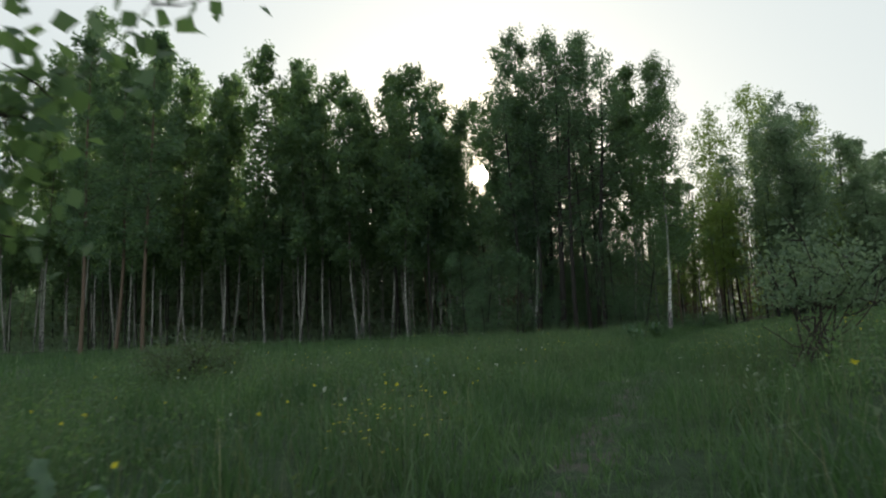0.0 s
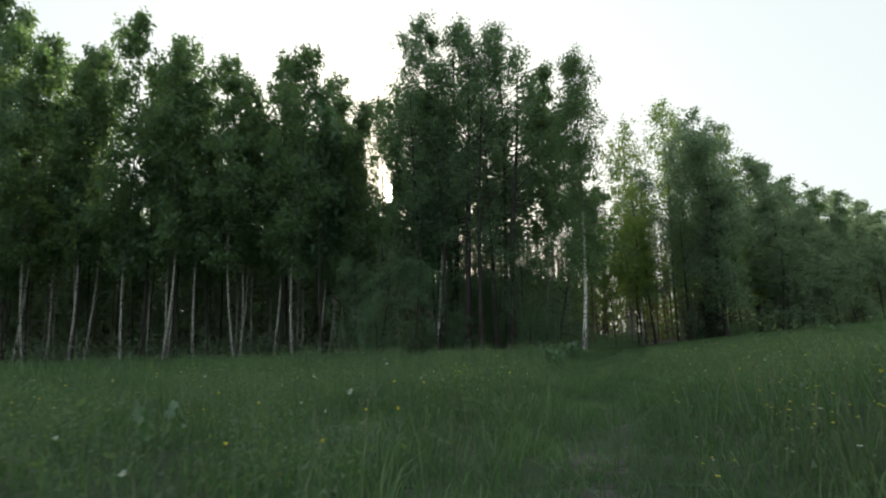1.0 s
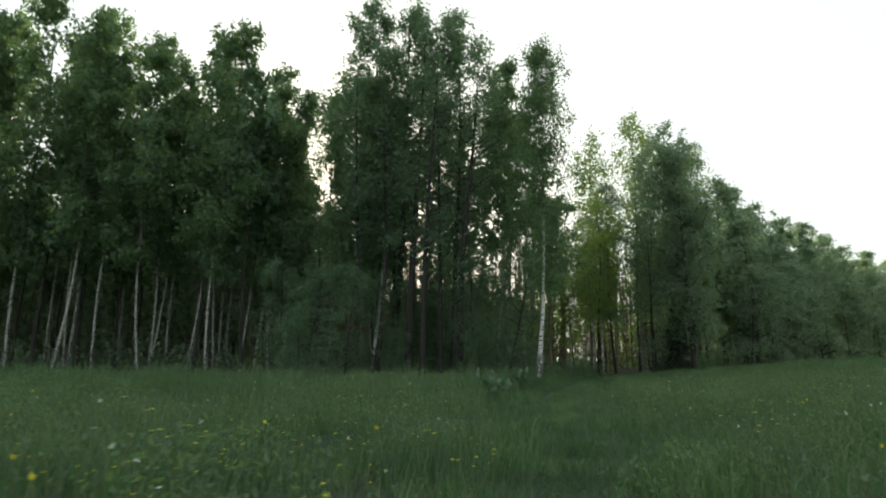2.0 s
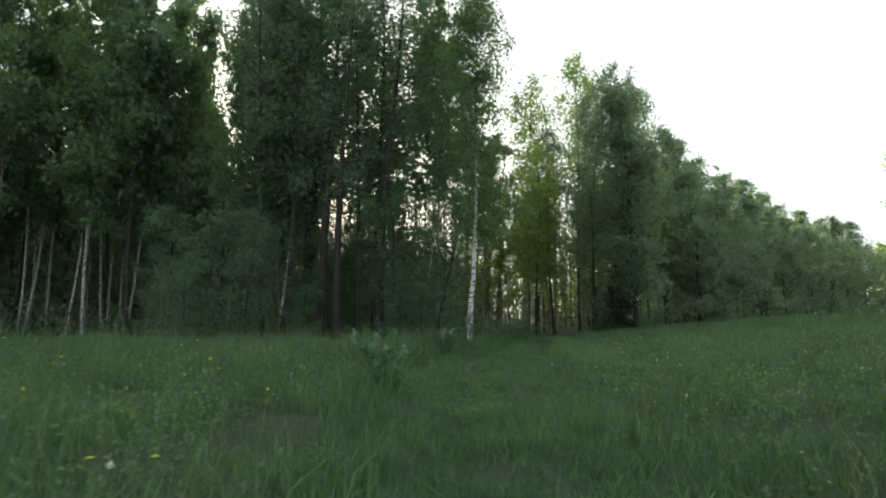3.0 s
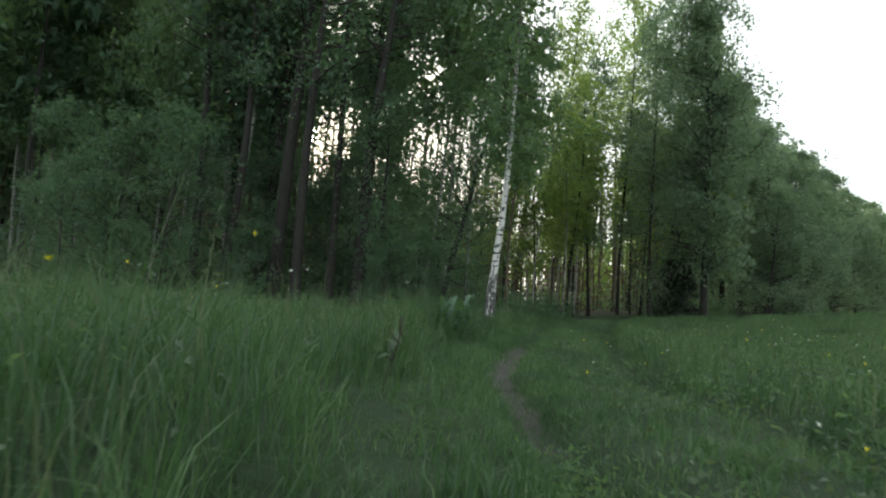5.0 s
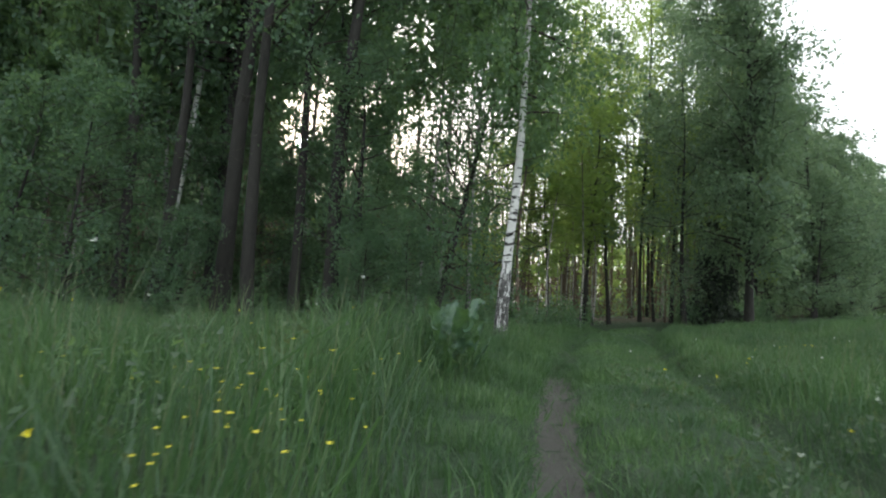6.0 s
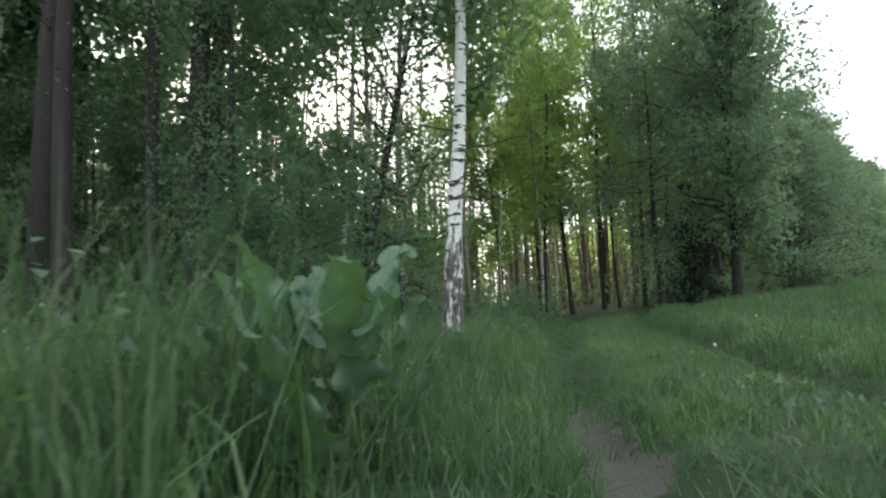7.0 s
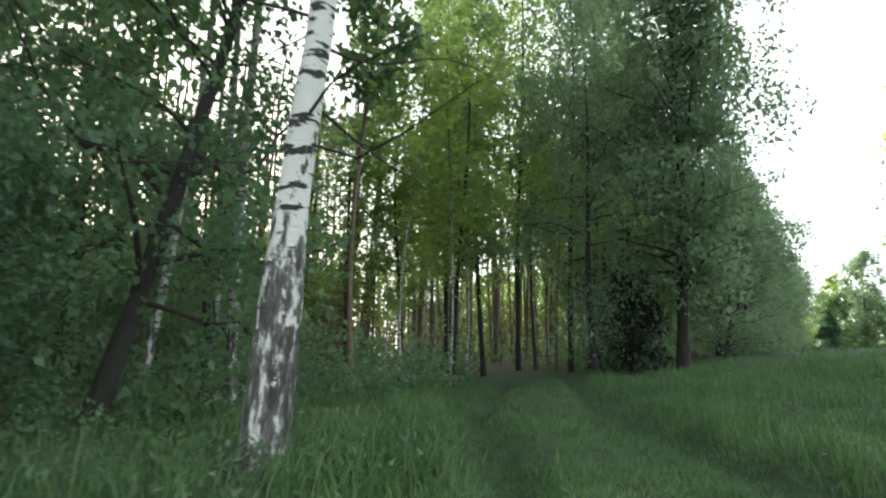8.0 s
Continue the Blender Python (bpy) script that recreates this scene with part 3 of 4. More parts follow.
# broad crowns in the middle of the edge and right of the birch
for k, x, y, turn, size, tall in (
    (0, 17.0, 22.0, 1.5, 0.95, 0.80), (1, 20.5, 26.5, 0.2, 0.95, 0.86), (0, 24.5, 31.5, 2.5, 0.95, 0.80), (1, 29.0, 36.5, 4.0, 0.95, 0.82),
    (0, 34.0, 41.5, 5.0, 1.00, 0.76), (1, 39.5, 47.5, 1.0, 1.00, 0.79), (0, 45.5, 53.0, 3.3, 1.00, 0.74), (1, 51.5, 58.0, 0.0, 1.00, 0.79),
    (0, 58.0, 64.0, 2.0, 1.00, 0.76), (1, 64.0, 69.0, 5.2, 1.00, 0.79), (0, 23.0, 36.0, 1.1, 0.90, 0.84), (1, 33.0, 46.0, 1.9, 0.90, 0.84),
    (1, 43.0, 57.0, 2.9, 0.90, 0.84), (0, 54.0, 66.0, 4.9, 0.90, 0.84),
    (0, 17.5, 17.5, 3.2, 0.72, 0.74), (1, 20.8, 20.6, 1.4, 0.70, 0.74), (0, 24.5, 24.6, 0.3, 0.66, 0.74), (1, 28.5, 28.3, 2.6, 0.66, 0.74),
    (0, 33.0, 32.5, 4.6, 0.66, 0.72), (1, 38.5, 37.6, 5.5, 0.74, 0.74), (0, 45.0, 43.5, 0.9, 0.78, 0.74), (1, 52.0, 50.5, 2.2, 0.86, 0.74), (0, 59.0, 57.5, 3.9, 0.90, 0.60),
):
    put_tree(broad_kinds, k, x, y, turn, size, tall)
for k, x, y, turn, size, tall in (
    (0, 28.0, 39.0, 1.0, 0.85, 0.80), (1, 38.0, 50.0, 2.0, 0.9, 0.74), (2, 49.0, 61.0, 2.4, 0.9, 0.70),
):
    put_tree(edge_kinds, k, x, y, turn, size, tall)

def in_lane(x, y):
    """The narrow open lane through which the low sun reaches the bank."""
    return abs(x - 13.4 + 0.2 * (y - 9.5)) < 1.3


# trees standing inside the wood; a clearing lets the low sun through
g = np.random.default_rng(77)
stand = []
for _ in range(6000):
    x = g.uniform(-80, 50)
    open_wood = -13 < x < 14
    y = edge_y(x) + 1.5 + (17 if open_wood else 13 if x > 0 else 36) * g.uniform(0, 1) ** 1.15
    if abs(x - track_x(y)) < 1.6 and y < 18:
        continue
    if abs(x + 12.0 + 0.2 * (y - 5)) < 2.1 and y < 34:
        continue
    if (x > 8 and y < edge_y(x) + 4) or in_lane(x, y):
        continue
    if (-0.6 < x < 9 and y > 10.5) or (-3 < x < 1 and y > 17.5 and (x * 7.3 + y * 3.1) % 1.0 < 0.65):
        continue
    if min((math.hypot(x - a, y - b) for a, b in stand), default=9) < (2.8 if open_wood else 1.9):
        continue
    stand.append((x, y))
    if len(stand) == 180:
        break
for n, (x, y) in enumerate(stand):
    k = int(g.integers(0, 3)) if x > -2 else 2 * int(g.integers(0, 2))
    if g.uniform() < (0.3 if x > 0 else 0.0):
        k = 3
    size = g.uniform(0.50, 0.66) if x > 14 else g.uniform(0.48, 0.68) if x > 1 else g.uniform(0.8, 1.12)
    put_tree(wood_kinds, k, x, y, g.uniform(0, 6.28), size, g.uniform(0.92, 1.1))
# yellow-green trees with back-light put into their leaf colour, and grey-green ones
sunny_kinds = [make_tree("young_tree", "slender tree with back-light coloured into its yellow-green leaves", "tree", 21.0, 0.10, (0.3, 0.2), 0.25, 2.3, 46, 5000, 0.22, BARK_DARK, LEAF_SUN_TINTED, 46, spread=0.65, droop=0.4, group="sunlit trees in the wood", light=True),
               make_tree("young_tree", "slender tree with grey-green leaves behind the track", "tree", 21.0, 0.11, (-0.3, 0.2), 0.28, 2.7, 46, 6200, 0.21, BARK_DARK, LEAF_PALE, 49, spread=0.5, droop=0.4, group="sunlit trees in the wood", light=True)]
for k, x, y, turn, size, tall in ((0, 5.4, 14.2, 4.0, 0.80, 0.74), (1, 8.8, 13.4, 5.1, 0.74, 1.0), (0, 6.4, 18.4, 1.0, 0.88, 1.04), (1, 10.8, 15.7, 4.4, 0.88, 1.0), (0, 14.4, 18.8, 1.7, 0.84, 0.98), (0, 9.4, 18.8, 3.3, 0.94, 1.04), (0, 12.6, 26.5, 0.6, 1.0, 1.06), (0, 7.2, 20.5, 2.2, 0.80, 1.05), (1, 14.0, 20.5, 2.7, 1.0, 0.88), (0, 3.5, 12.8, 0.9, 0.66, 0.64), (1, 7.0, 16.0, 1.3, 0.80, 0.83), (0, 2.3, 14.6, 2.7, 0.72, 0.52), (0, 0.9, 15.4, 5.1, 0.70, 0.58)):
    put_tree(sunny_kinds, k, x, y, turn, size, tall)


# slim stems behind the track, the light on them put into bark and leaf colour
slim_kinds = [
    make_tree("forest_tree", "slim tree behind the track with light coloured into its pale stem", "tree", 15.0, 0.060, (0.5, 0.2), 0.45, 1.4, 16, 900, 0.28, BARK_SKY_TINTED, LEAF_SUN_TINTED, 47, spread=0.6, group=WOOD_GROUP, bare=5, sides=6, light=True),
    make_tree("forest_tree", "slim reddish-stemmed tree behind the track with sun-tinted leaf colour", "tree", 16.0, 0.070, (-0.4, 0.3), 0.48, 1.5, 16, 900, 0.28, BARK_PINE, LEAF_SUN_TINTED, 48, spread=0.6, group=WOOD_GROUP, bare=6, sides=6, light=True),
]
g = np.random.default_rng(79)
slim = []
for _ in range(400):
    x, y = g.uniform(2.2, 13.0), g.uniform(11.5, 27.0)
    if y < edge_y(x) + 1.5 or in_lane(x, y) or (y > 15 and x < 5.5) or abs(x - track_x(y)) < 1.2 or min((math.hypot(x - a, y - b) for a, b in slim), default=9) < 1.25:
        continue
    slim.append((x, y))
    put_tree(slim_kinds, int(g.uniform() < 0.3), x, y, g.uniform(0, 6.28), g.uniform(0.55, 0.75), g.uniform(0.9, 1.1))
    if len(slim) == 34:
        break

# low leafy trees along the edge
for k, x, y, turn, size in (
    (0, -9.4, 1.6, 0.2, 0.62), (1, -3.1, 1.9, 1.4, 0.37), (0, -5.2, 5.6, 2.5, 0.60), (1, -1.95, 1.1, 0.9, 0.36), (0, -2.9, 0.5, 1.9, 0.24), (1, -11.6, 2.6, 3.3, 0.85), (1, -6.9, 1.4, 4.1, 0.36), 
    (0, -13.5, 4.8, 5.2, 0.7), (1, -8.2, 5.2, 0.6, 0.85), (0, -6.3, 5.4, 5.0, 0.60), (0, -4.9, 6.2, 0.9, 0.62), (0, 16.2, 15.6, 0.9, 0.8), (1, 18.6, 18.0, 2.2, 1.0), (1, 22.3, 21.6, 1.1, 1.1),
    (0, 26.5, 25.6, 3.6, 0.95), (1, 31.0, 29.6, 4.1, 1.2), (0, 36.0, 34.6, 0.7, 1.0), (1, 42.0, 40.0, 2.9, 1.3), (0, 48.5, 46.5, 5.9, 1.1),
    (0, -12.9, 9.2, 2.6, 1.25), (0, -3.6, 8.6, 1.7, 0.62), (0, -1.0, 9.4, 4.4, 0.62), (0, -1.6, 14.2, 2.2, 0.92), (0, -4.4, 13.2, 5.3, 0.95), (1, -6.8, 12.6, 0.8, 1.15), (0, -11.2, -0.3, 3.1, 0.42), (1, 56.0, 54.0, 1.9, 1.4), (0, 63.0, 59.5, 0.4, 1.1),
):
    put_tree(shrub_kinds, k if x > 0 else k + 2, x, y, turn, size)


def build_far_wood():
    """The depth of the wood behind the trees that can be told apart: stems, leaves and brush."""
    g = np.random.default_rng(91)
    # leaves: deep and dark beside the clearing, a thin sun-coloured screen behind it
    for label, leaves, n, x0, x1, top, near, deep in (
        ("deep leafy wood behind the first trees", LEAF_PALE, 34000, -130, -18, 18.0, 22, 45), ("low leaves deep in the wood", LEAF_PALE, 30000, -125, -14, 11.0, 15, 30), ("deep leafy wood behind the first trees", LEAF_BROAD, 12000, 26, 80, 10.5, 26, 40),
        ("thin leafy wood beyond the clearing", LEAF_BIRCH, 6000, -22, 5, 7.0, 26, 16),
        ("leaves with sunlight in their colour at the clearing's far side", LEAF_SUN_TINTED, 7500, -12, 26, 7.0, 22, 14),
    ):
        x = g.uniform(x0, x1, n)
        y = edge_y(x) + near + deep * g.uniform(0, 1, n) ** 1.3
        at = np.stack([x, y, land(x, y) + top * g.uniform(0, 1, n) ** 1.1], -1)
        v, f = leaf_tris(at, 0.9 if leaves != LEAF_SUN_TINTED else 0.45, g)
        tagged(new("far_wood", np_mesh("far_wood", v, [f], [leaves])), label, "woods", kind="stuff")
    # woods across the meadow, along the skyline
    n = 9000
    x, y = g.uniform(88, 150, n), g.uniform(5, 120, n)
    v, f = leaf_tris(np.stack([x, y, land(x, y) + 6.5 * g.uniform(0, 1, n) ** 1.3], -1), 1.0, g)
    tagged(new("far_wood", np_mesh("far_wood", v, [f], [LEAF_PALE])), "distant low woods across the meadow", "woods", kind="stuff")
    # dry lower twigs that close the view between the stems
    places = []
    for n, x0, x1, top, deep in ((7000, -120, -15, 5.0, 14), (5500, -18, 5, 5.0, 16), (1700, 4, 24, 4.0, 14), (8000, 20, 75, 5.0, 36)):
        x = g.uniform(x0, x1, n)
        y = edge_y(x) + 18 + deep * g.uniform(0, 1, n)
        places.append(np.stack([x, y, land(x, y) + top * g.uniform(0, 1, n) ** 1.2], -1))
    v, f = leaf_tris(np.concatenate(places), 0.55, g, -0.6, 0.3)
    tagged(new("dry_brush", np_mesh("dry_brush", v, [f], [DRY_BRUSH])), "brown dry lower twigs between the stems", "underbrush", kind="stuff")
    stems = []
    for _ in range(760):
        x = g.uniform(-110, 70) if g.uniform() < 0.6 else g.uniform(-14, 22)
        y = float(edge_y(x)) + g.uniform(12, 60)
        if in_lane(x, y):
            continue
        z = float(land(x, y))
        lean = g.normal(size=2) * 0.5
        r = g.uniform(0.05, 0.11)
        stems.append(tube([(x, y, z - 0.2), (x + lean[0] * 0.5, y, z + 6), (x + lean[0], y + lean[1], z + 13)], [r, r * 0.8, r * 0.4], 4))
    v, f = joined(stems)
    tagged(new("far_trunks", np_mesh("far_trunks", v, [f], [BARK_PINE])), "crowded thin reddish trunks deep in the wood", "trunks", kind="stuff")
    n = 40000
    x = g.uniform(-85, 62, n)
    y = edge_y(x) + 1.0 + 34 * g.uniform(0, 1, n) ** 1.1
    lump = 0.5 + 0.5 * np.sin(0.9 * x + 0.4 * y) * np.sin(0.55 * y - 0.7 * x + 1.0)
    clear = (np.abs(x - track_x(y)) > 1.5) & ~((x > -13) & (x < 14) & (y < 15))
    z = land(x, y) + 0.1 + (0.4 + 2.2 * lump) * g.uniform(0, 1, n) ** 1.2
    v, f = leaf_tris(np.stack([x, y, z], -1)[clear], 0.22, g)
    tagged(new("underbrush", np_mesh("underbrush", v, [f], [LEAF_PALE])), "low leafy underbrush on the wood's floor", "underbrush", kind="stuff")


def build_near_brush():
    """Young shoots and herbs under the trees beside the track, in clumps."""
    g = np.random.default_rng(92)
    n, tuft = 520, 70
    x = g.uniform(-13, 14, n)
    y = edge_y(x) + 0.8 + g.uniform(0, 1, n) * (15 - edge_y(x)).clip(1, 15)
    ok = np.abs(x - track_x(y)) > 1.6
    x, y = x[ok], y[ok]
    high = g.uniform(0.25, 1.5, len(x)) ** 1.3 * np.where(x < -0.5, 0.7, 0.8)
    at = np.repeat(np.stack([x, y, land(x, y)], -1), tuft, 0)
    h = np.repeat(high, tuft)
    q = g.uniform(0.05, 1, len(at))
    at = at + np.stack([g.normal(size=len(at)) * 0.22 * h ** 0.6, g.normal(size=len(at)) * 0.22 * h ** 0.6, h * q], -1)
    v, f = leaf_tris(at, 0.085, g, 0.1, 0.8)
    tagged(new("underbrush", np_mesh("underbrush", v, [f], [LEAF_BROAD])), "small leafy shoots and herbs under the trees", "underbrush", kind="stuff")


build_far_wood()
build_near_brush()

# ---- single trees that stand out ----
# thick dark stems near the track
make_dark = dict(bark=BARK_DARK, near=True)
aspen_kinds = [
    make_tree("aspen", "thick dark-barked aspen with a high leafy crown at the wood's edge", "tree", 19.0, 0.20, (0.9, 0.4), 0.42, 2.6, 30, 3200, 0.14, foliage=LEAF_BROAD, seed=61, spread=0.55, bare=7, sides=12, group="dark stems at the wood's edge", **make_dark),
    make_tree("aspen", "thick dark-barked aspen with a high leafy crown at the wood's edge", "tree", 18.0, 0.17, (0.5, -0.3), 0.40, 2.6, 30, 3200, 0.14, foliage=LEAF_BROAD, seed=62, spread=0.55, bare=7, sides=12, group="dark stems at the wood's edge", **make_dark),
]
for k, x, y, turn, size, tall in ((0, -3.75, 2.6, 0.0, 0.95, 1.0), (1, -5.6, 2.2, 0.2, 0.95, 1.0), (0, -6.5, 3.2, 0.6, 1.05, 1.0), (1, -4.75, 3.2, 3.6, 0.82, 1.08),
                                  (1, -8.1, 2.9, 2.4, 0.85, 1.05), (0, -9.2, 3.6, 3.6, 0.8, 1.1), (1, -7.3, 5.4, 4.4, 0.7, 1.1)):
    put_tree(aspen_kinds, k, x, y, turn, size, tall)
place(make_tree("birch", "slim white birch among the dark stems", "tree", 18.0, 0.10, (0.8, 0.2), 0.45, 1.8, 26, 5000, 0.15, BARK_BIRCH, LEAF_BIRCH, 63, droop=0.5, spread=0.5, sides=10, near=True), -8.5, 4.0)
place(make_tree("birch", "very tall birch with a small high crown deep in the wood", "tree", 25.5, 0.13, (0.4, 0.3), 0.72, 2.4, 26, 3000, 0.27, BARK_BIRCH_THIN, LEAF_BIRCH, 68, droop=0.5, spread=0.6, light=True), -17.0, 25.0)
# the leaning alder left of the birch
place(make_tree("alder", "leaning dark alder with low leafy boughs beside the birch", "tree", 9.0, 0.085, (2.0, 0.6), 0.12, 2.2, 42, 16000, 0.085, foliage=LEAF_BROAD, seed=64, spread=0.42, rise=0.5, bend=0.014, sides=10, shape=0.5, **make_dark), -1.42, 2.0)
place(make_tree("alder", "short dark alder with crooked stem and low leaves", "tree", 6.5, 0.085, (-1.3, -0.2), 0.10, 2.0, 36, 10500, 0.08, foliage=LEAF_BROAD, seed=65, spread=0.4, rise=0.5, bend=0.04, sides=10, shape=0.5, **make_dark), -2.25, 2.1)
# the broad tree at the bend of the edge
place(make_tree("bird_cherry", "large leafy tree with a crooked grey trunk beside the track", "tree", 13.5, 0.15, (-1.6, -2.3), 0.13, 2.15, 110, 29000, 0.16, foliage=LEAF_PALE, seed=69, quads=False, spread=0.56, rise=0.55, bend=0.02, tuft=70, sides=12, shape=0.36, **make_dark), 10.6, 10.6)
place(make_tree("bird_cherry", "leafy low tree with drooping light-green boughs", "tree", 9.0, 0.10, (-0.4, -0.5), 0.14, 2.3, 34, 7000, 0.11, foliage=LEAF_PALE, seed=67, spread=0.45, droop=0.5, sides=10, shape=0.6, **make_dark), 8.6, 11.6)


def make_spruce(label, height, wide, leaves, seed, leaf=0.16, foliage=None):
    g = np.random.default_rng(seed)
    root = tagged(new("spruce"), label, "tree")
    t = np.linspace(0, 1, 8)
    spine = np.stack([0 * t, 0 * t, -0.2 + t * (height + 0.2)], -1)
    pieces, spots = [tube(spine, 0.02 + 0.016 * height * (1 - t), 8)], []
    for k in range(int(height * 11)):
        s = g.uniform(0.02, 0.97)
        turn, far = g.uniform(0, 6.283), wide * (1 - s) * g.uniform(0.75, 1.1) + 0.12
        a = np.array([0, 0, s * height])
        line = bent(a, a + (math.cos(turn) * far, math.sin(turn) * far, -0.22 * far), 4, g, 0.04)
        pieces.append(tube(line, np.linspace(0.018, 0.004, 4), 4))
        q = g.uniform(0.15, 1, int(leaves / height / 11))
        spots.append(a + (line[-1] - a) * q[:, None] + g.normal(size=(len(q), 3)) * (0.05 + 0.07 * far))
    v, f = joined(pieces)
    part("trunk", np_mesh("spruce_trunk", v, [f], [BARK_DARK], smooth=True), root)
    v, f = leaf_tris(np.concatenate(spots), leaf, g, 0.5, 0.35)
    part("crown", np_mesh("spruce_crown", v, [f], [foliage or LEAF_SPRUCE]), root)
    return root


place(make_spruce("dense dark young spruce under a leafy tree", 4.2, 1.25, 7000, 71), 9.9, 11.9)
place(make_tree("pine", "far slender pine at the meadow's end", "tree", 13.5, 0.16, (0.5, 0.2), 0.22, 2.3, 30, 5200, 0.30, BARK_PINE, LEAF_PALE, 72, spread=0.6, rise=0.5, shape=0.6), 70.0, 55.0)

# dark pines that stand above the birches
for x, y, tall, seed in ((-36.3, -1.0, 24.6, 74), (-38.8, -4.0, 25.2, 75), (-40.5, 1.0, 24.0, 76)):
    place(make_tree("pine", "tall dark pine with a ragged open top above the birches", "tree", tall, 0.14, (0.4, 0.1), 0.30, 2.3, 46, 7000, 0.27, BARK_PINE, LEAF_BROAD, seed, spread=0.55, rise=0.6, taper=0.4, group="pines above the birches"), x, y)

# the far end of the meadow
far_kinds = [make_tree("field_tree", "leafy tree with sunlight in its leaf colour across the meadow", "tree", 20.0, 0.2, (0.4, 0.2), 0.08, 3.4, 66, 5600, 0.40, BARK_BIRCH_THIN, LEAF_SUN_TINTED, 81, spread=0.65, droop=0.4, light=True, group="trees across the meadow")]
dark_kinds = [make_tree("field_tree", "dark rounded tree at the far end of the meadow", "tree", 9.0, 0.14, (0.2, 0.1), 0.04, 3.6, 44, 4200, 0.42, BARK_DARK, LEAF_BROAD, 82, spread=0.6, light=True, group="trees across the meadow", shape=0.5)]
for kinds, x, y, turn, size, tall in (
    (far_kinds, 42.5, 24.5, 0.0, 1.0, 1.05), (far_kinds, 69.0, 66.0, 1.0, 0.8, 0.75), (dark_kinds, 73.0, 60.0, 2.0, 1.0, 1.0), (dark_kinds, 72.0, 51.0, 3.0, 1.0, 0.95),
    (far_kinds, 84.0, 72.0, 4.0, 0.9, 0.75), (dark_kinds, 80.0, 62.0, 0.4, 1.0, 1.0), (dark_kinds, 78.0, 44.0, 1.4, 1.1, 1.1), (far_kinds, 90.0, 56.0, 2.4, 0.9, 0.9),
    (dark_kinds, 47.0, 22.0, 1.0, 0.8, 0.8), (dark_kinds, 80.0, 34.0, 5.0, 1.2, 1.2), (far_kinds, 92.0, 40.0, 0.7, 1.0, 0.9), (dark_kinds, 84.0, 22.0, 0.0, 1.2, 1.1),
    (far_kinds, 76.0, 66.5, 5.4, 0.8, 0.62), (dark_kinds, 96.0, 66.0, 3.7, 1.2, 1.2), (dark_kinds, 88.0, 84.0, 2.7, 1.2, 1.2),
):
    put_tree(kinds, 0, x, y, turn, size, tall)
place(make_spruce("dark leafy bush at the end of the meadow", 6.5, 3.4, 9000, 73, 0.30, LEAF_BROAD), 66.5, 57.0)

# ---- shrubs in the meadow ----


def make_shrub(name, label, height, wide, stems, leaves, leaf, foliage, seed, slim=0.4, spread=0.16, bare_to=0.0, thick=0.022):
    g = np.random.default_rng(seed)
    root = tagged(new(name), label, "shrub")
    spots = []
    for _ in range(stems):
        turn, far = g.uniform(0, 6.283), wide * g.uniform(0.25, 1.0)
        foot = np.array([g.normal() * 0.12, g.normal() * 0.12, -0.1])
        tip = np.array([math.cos(turn) * far, math.sin(turn) * far, height * g.uniform(0.6, 1.0) * (1.05 - 0.35 * far / wide)])
        line = bent(foot, tip, 7, g, 0.06)
        pieces = [tube(line, np.linspace(thick, 0.004, 7), 5)]
        spots += list(line[2:])
        for _ in range(4):
            m = g.integers(2, 6)
            side = bent(line[m], line[m] + g.normal(size=3) * (0.25, 0.25, 0.18) * height * 0.6 + (0, 0, 0.1), 4, g, 0.08)
            pieces.append(tube(side, np.linspace(0.008, 0.003, 4), 4))
            spots += list(side[1:])
        v, f = joined(pieces)
        part("stem", np_mesh(name + "_stem", v, [f], [TWIG]), root)
    spots = np.array(spots)
    at = spots[g.integers(0, len(spots), leaves)] + g.normal(size=(leaves, 3)) * spread
    at = at[at[:, 2] > max(0.05, bare_to)]
    v, f = leaf_quads(at, leaf, g, 0.0, slim)
    part("foliage", np_mesh(name + "_foliage", v, [f], [foliage]), root)
    return root


place(make_shrub("willow_bush", "grey-green willow bush with thin forking stems in grass", 1.42, 0.66, 11, 4600, 0.050, LEAF_PALE, 101, spread=0.09, bare_to=0.5, thick=0.010), -1.2, -31.6, 0.0, 1.32)
place(make_shrub("low_shrub", "low leafy shrub in the meadow grass", 1.15, 1.35, 18, 6500, 0.06, LEAF_WILLOW, 102, 0.5), -11.5, -28.5)


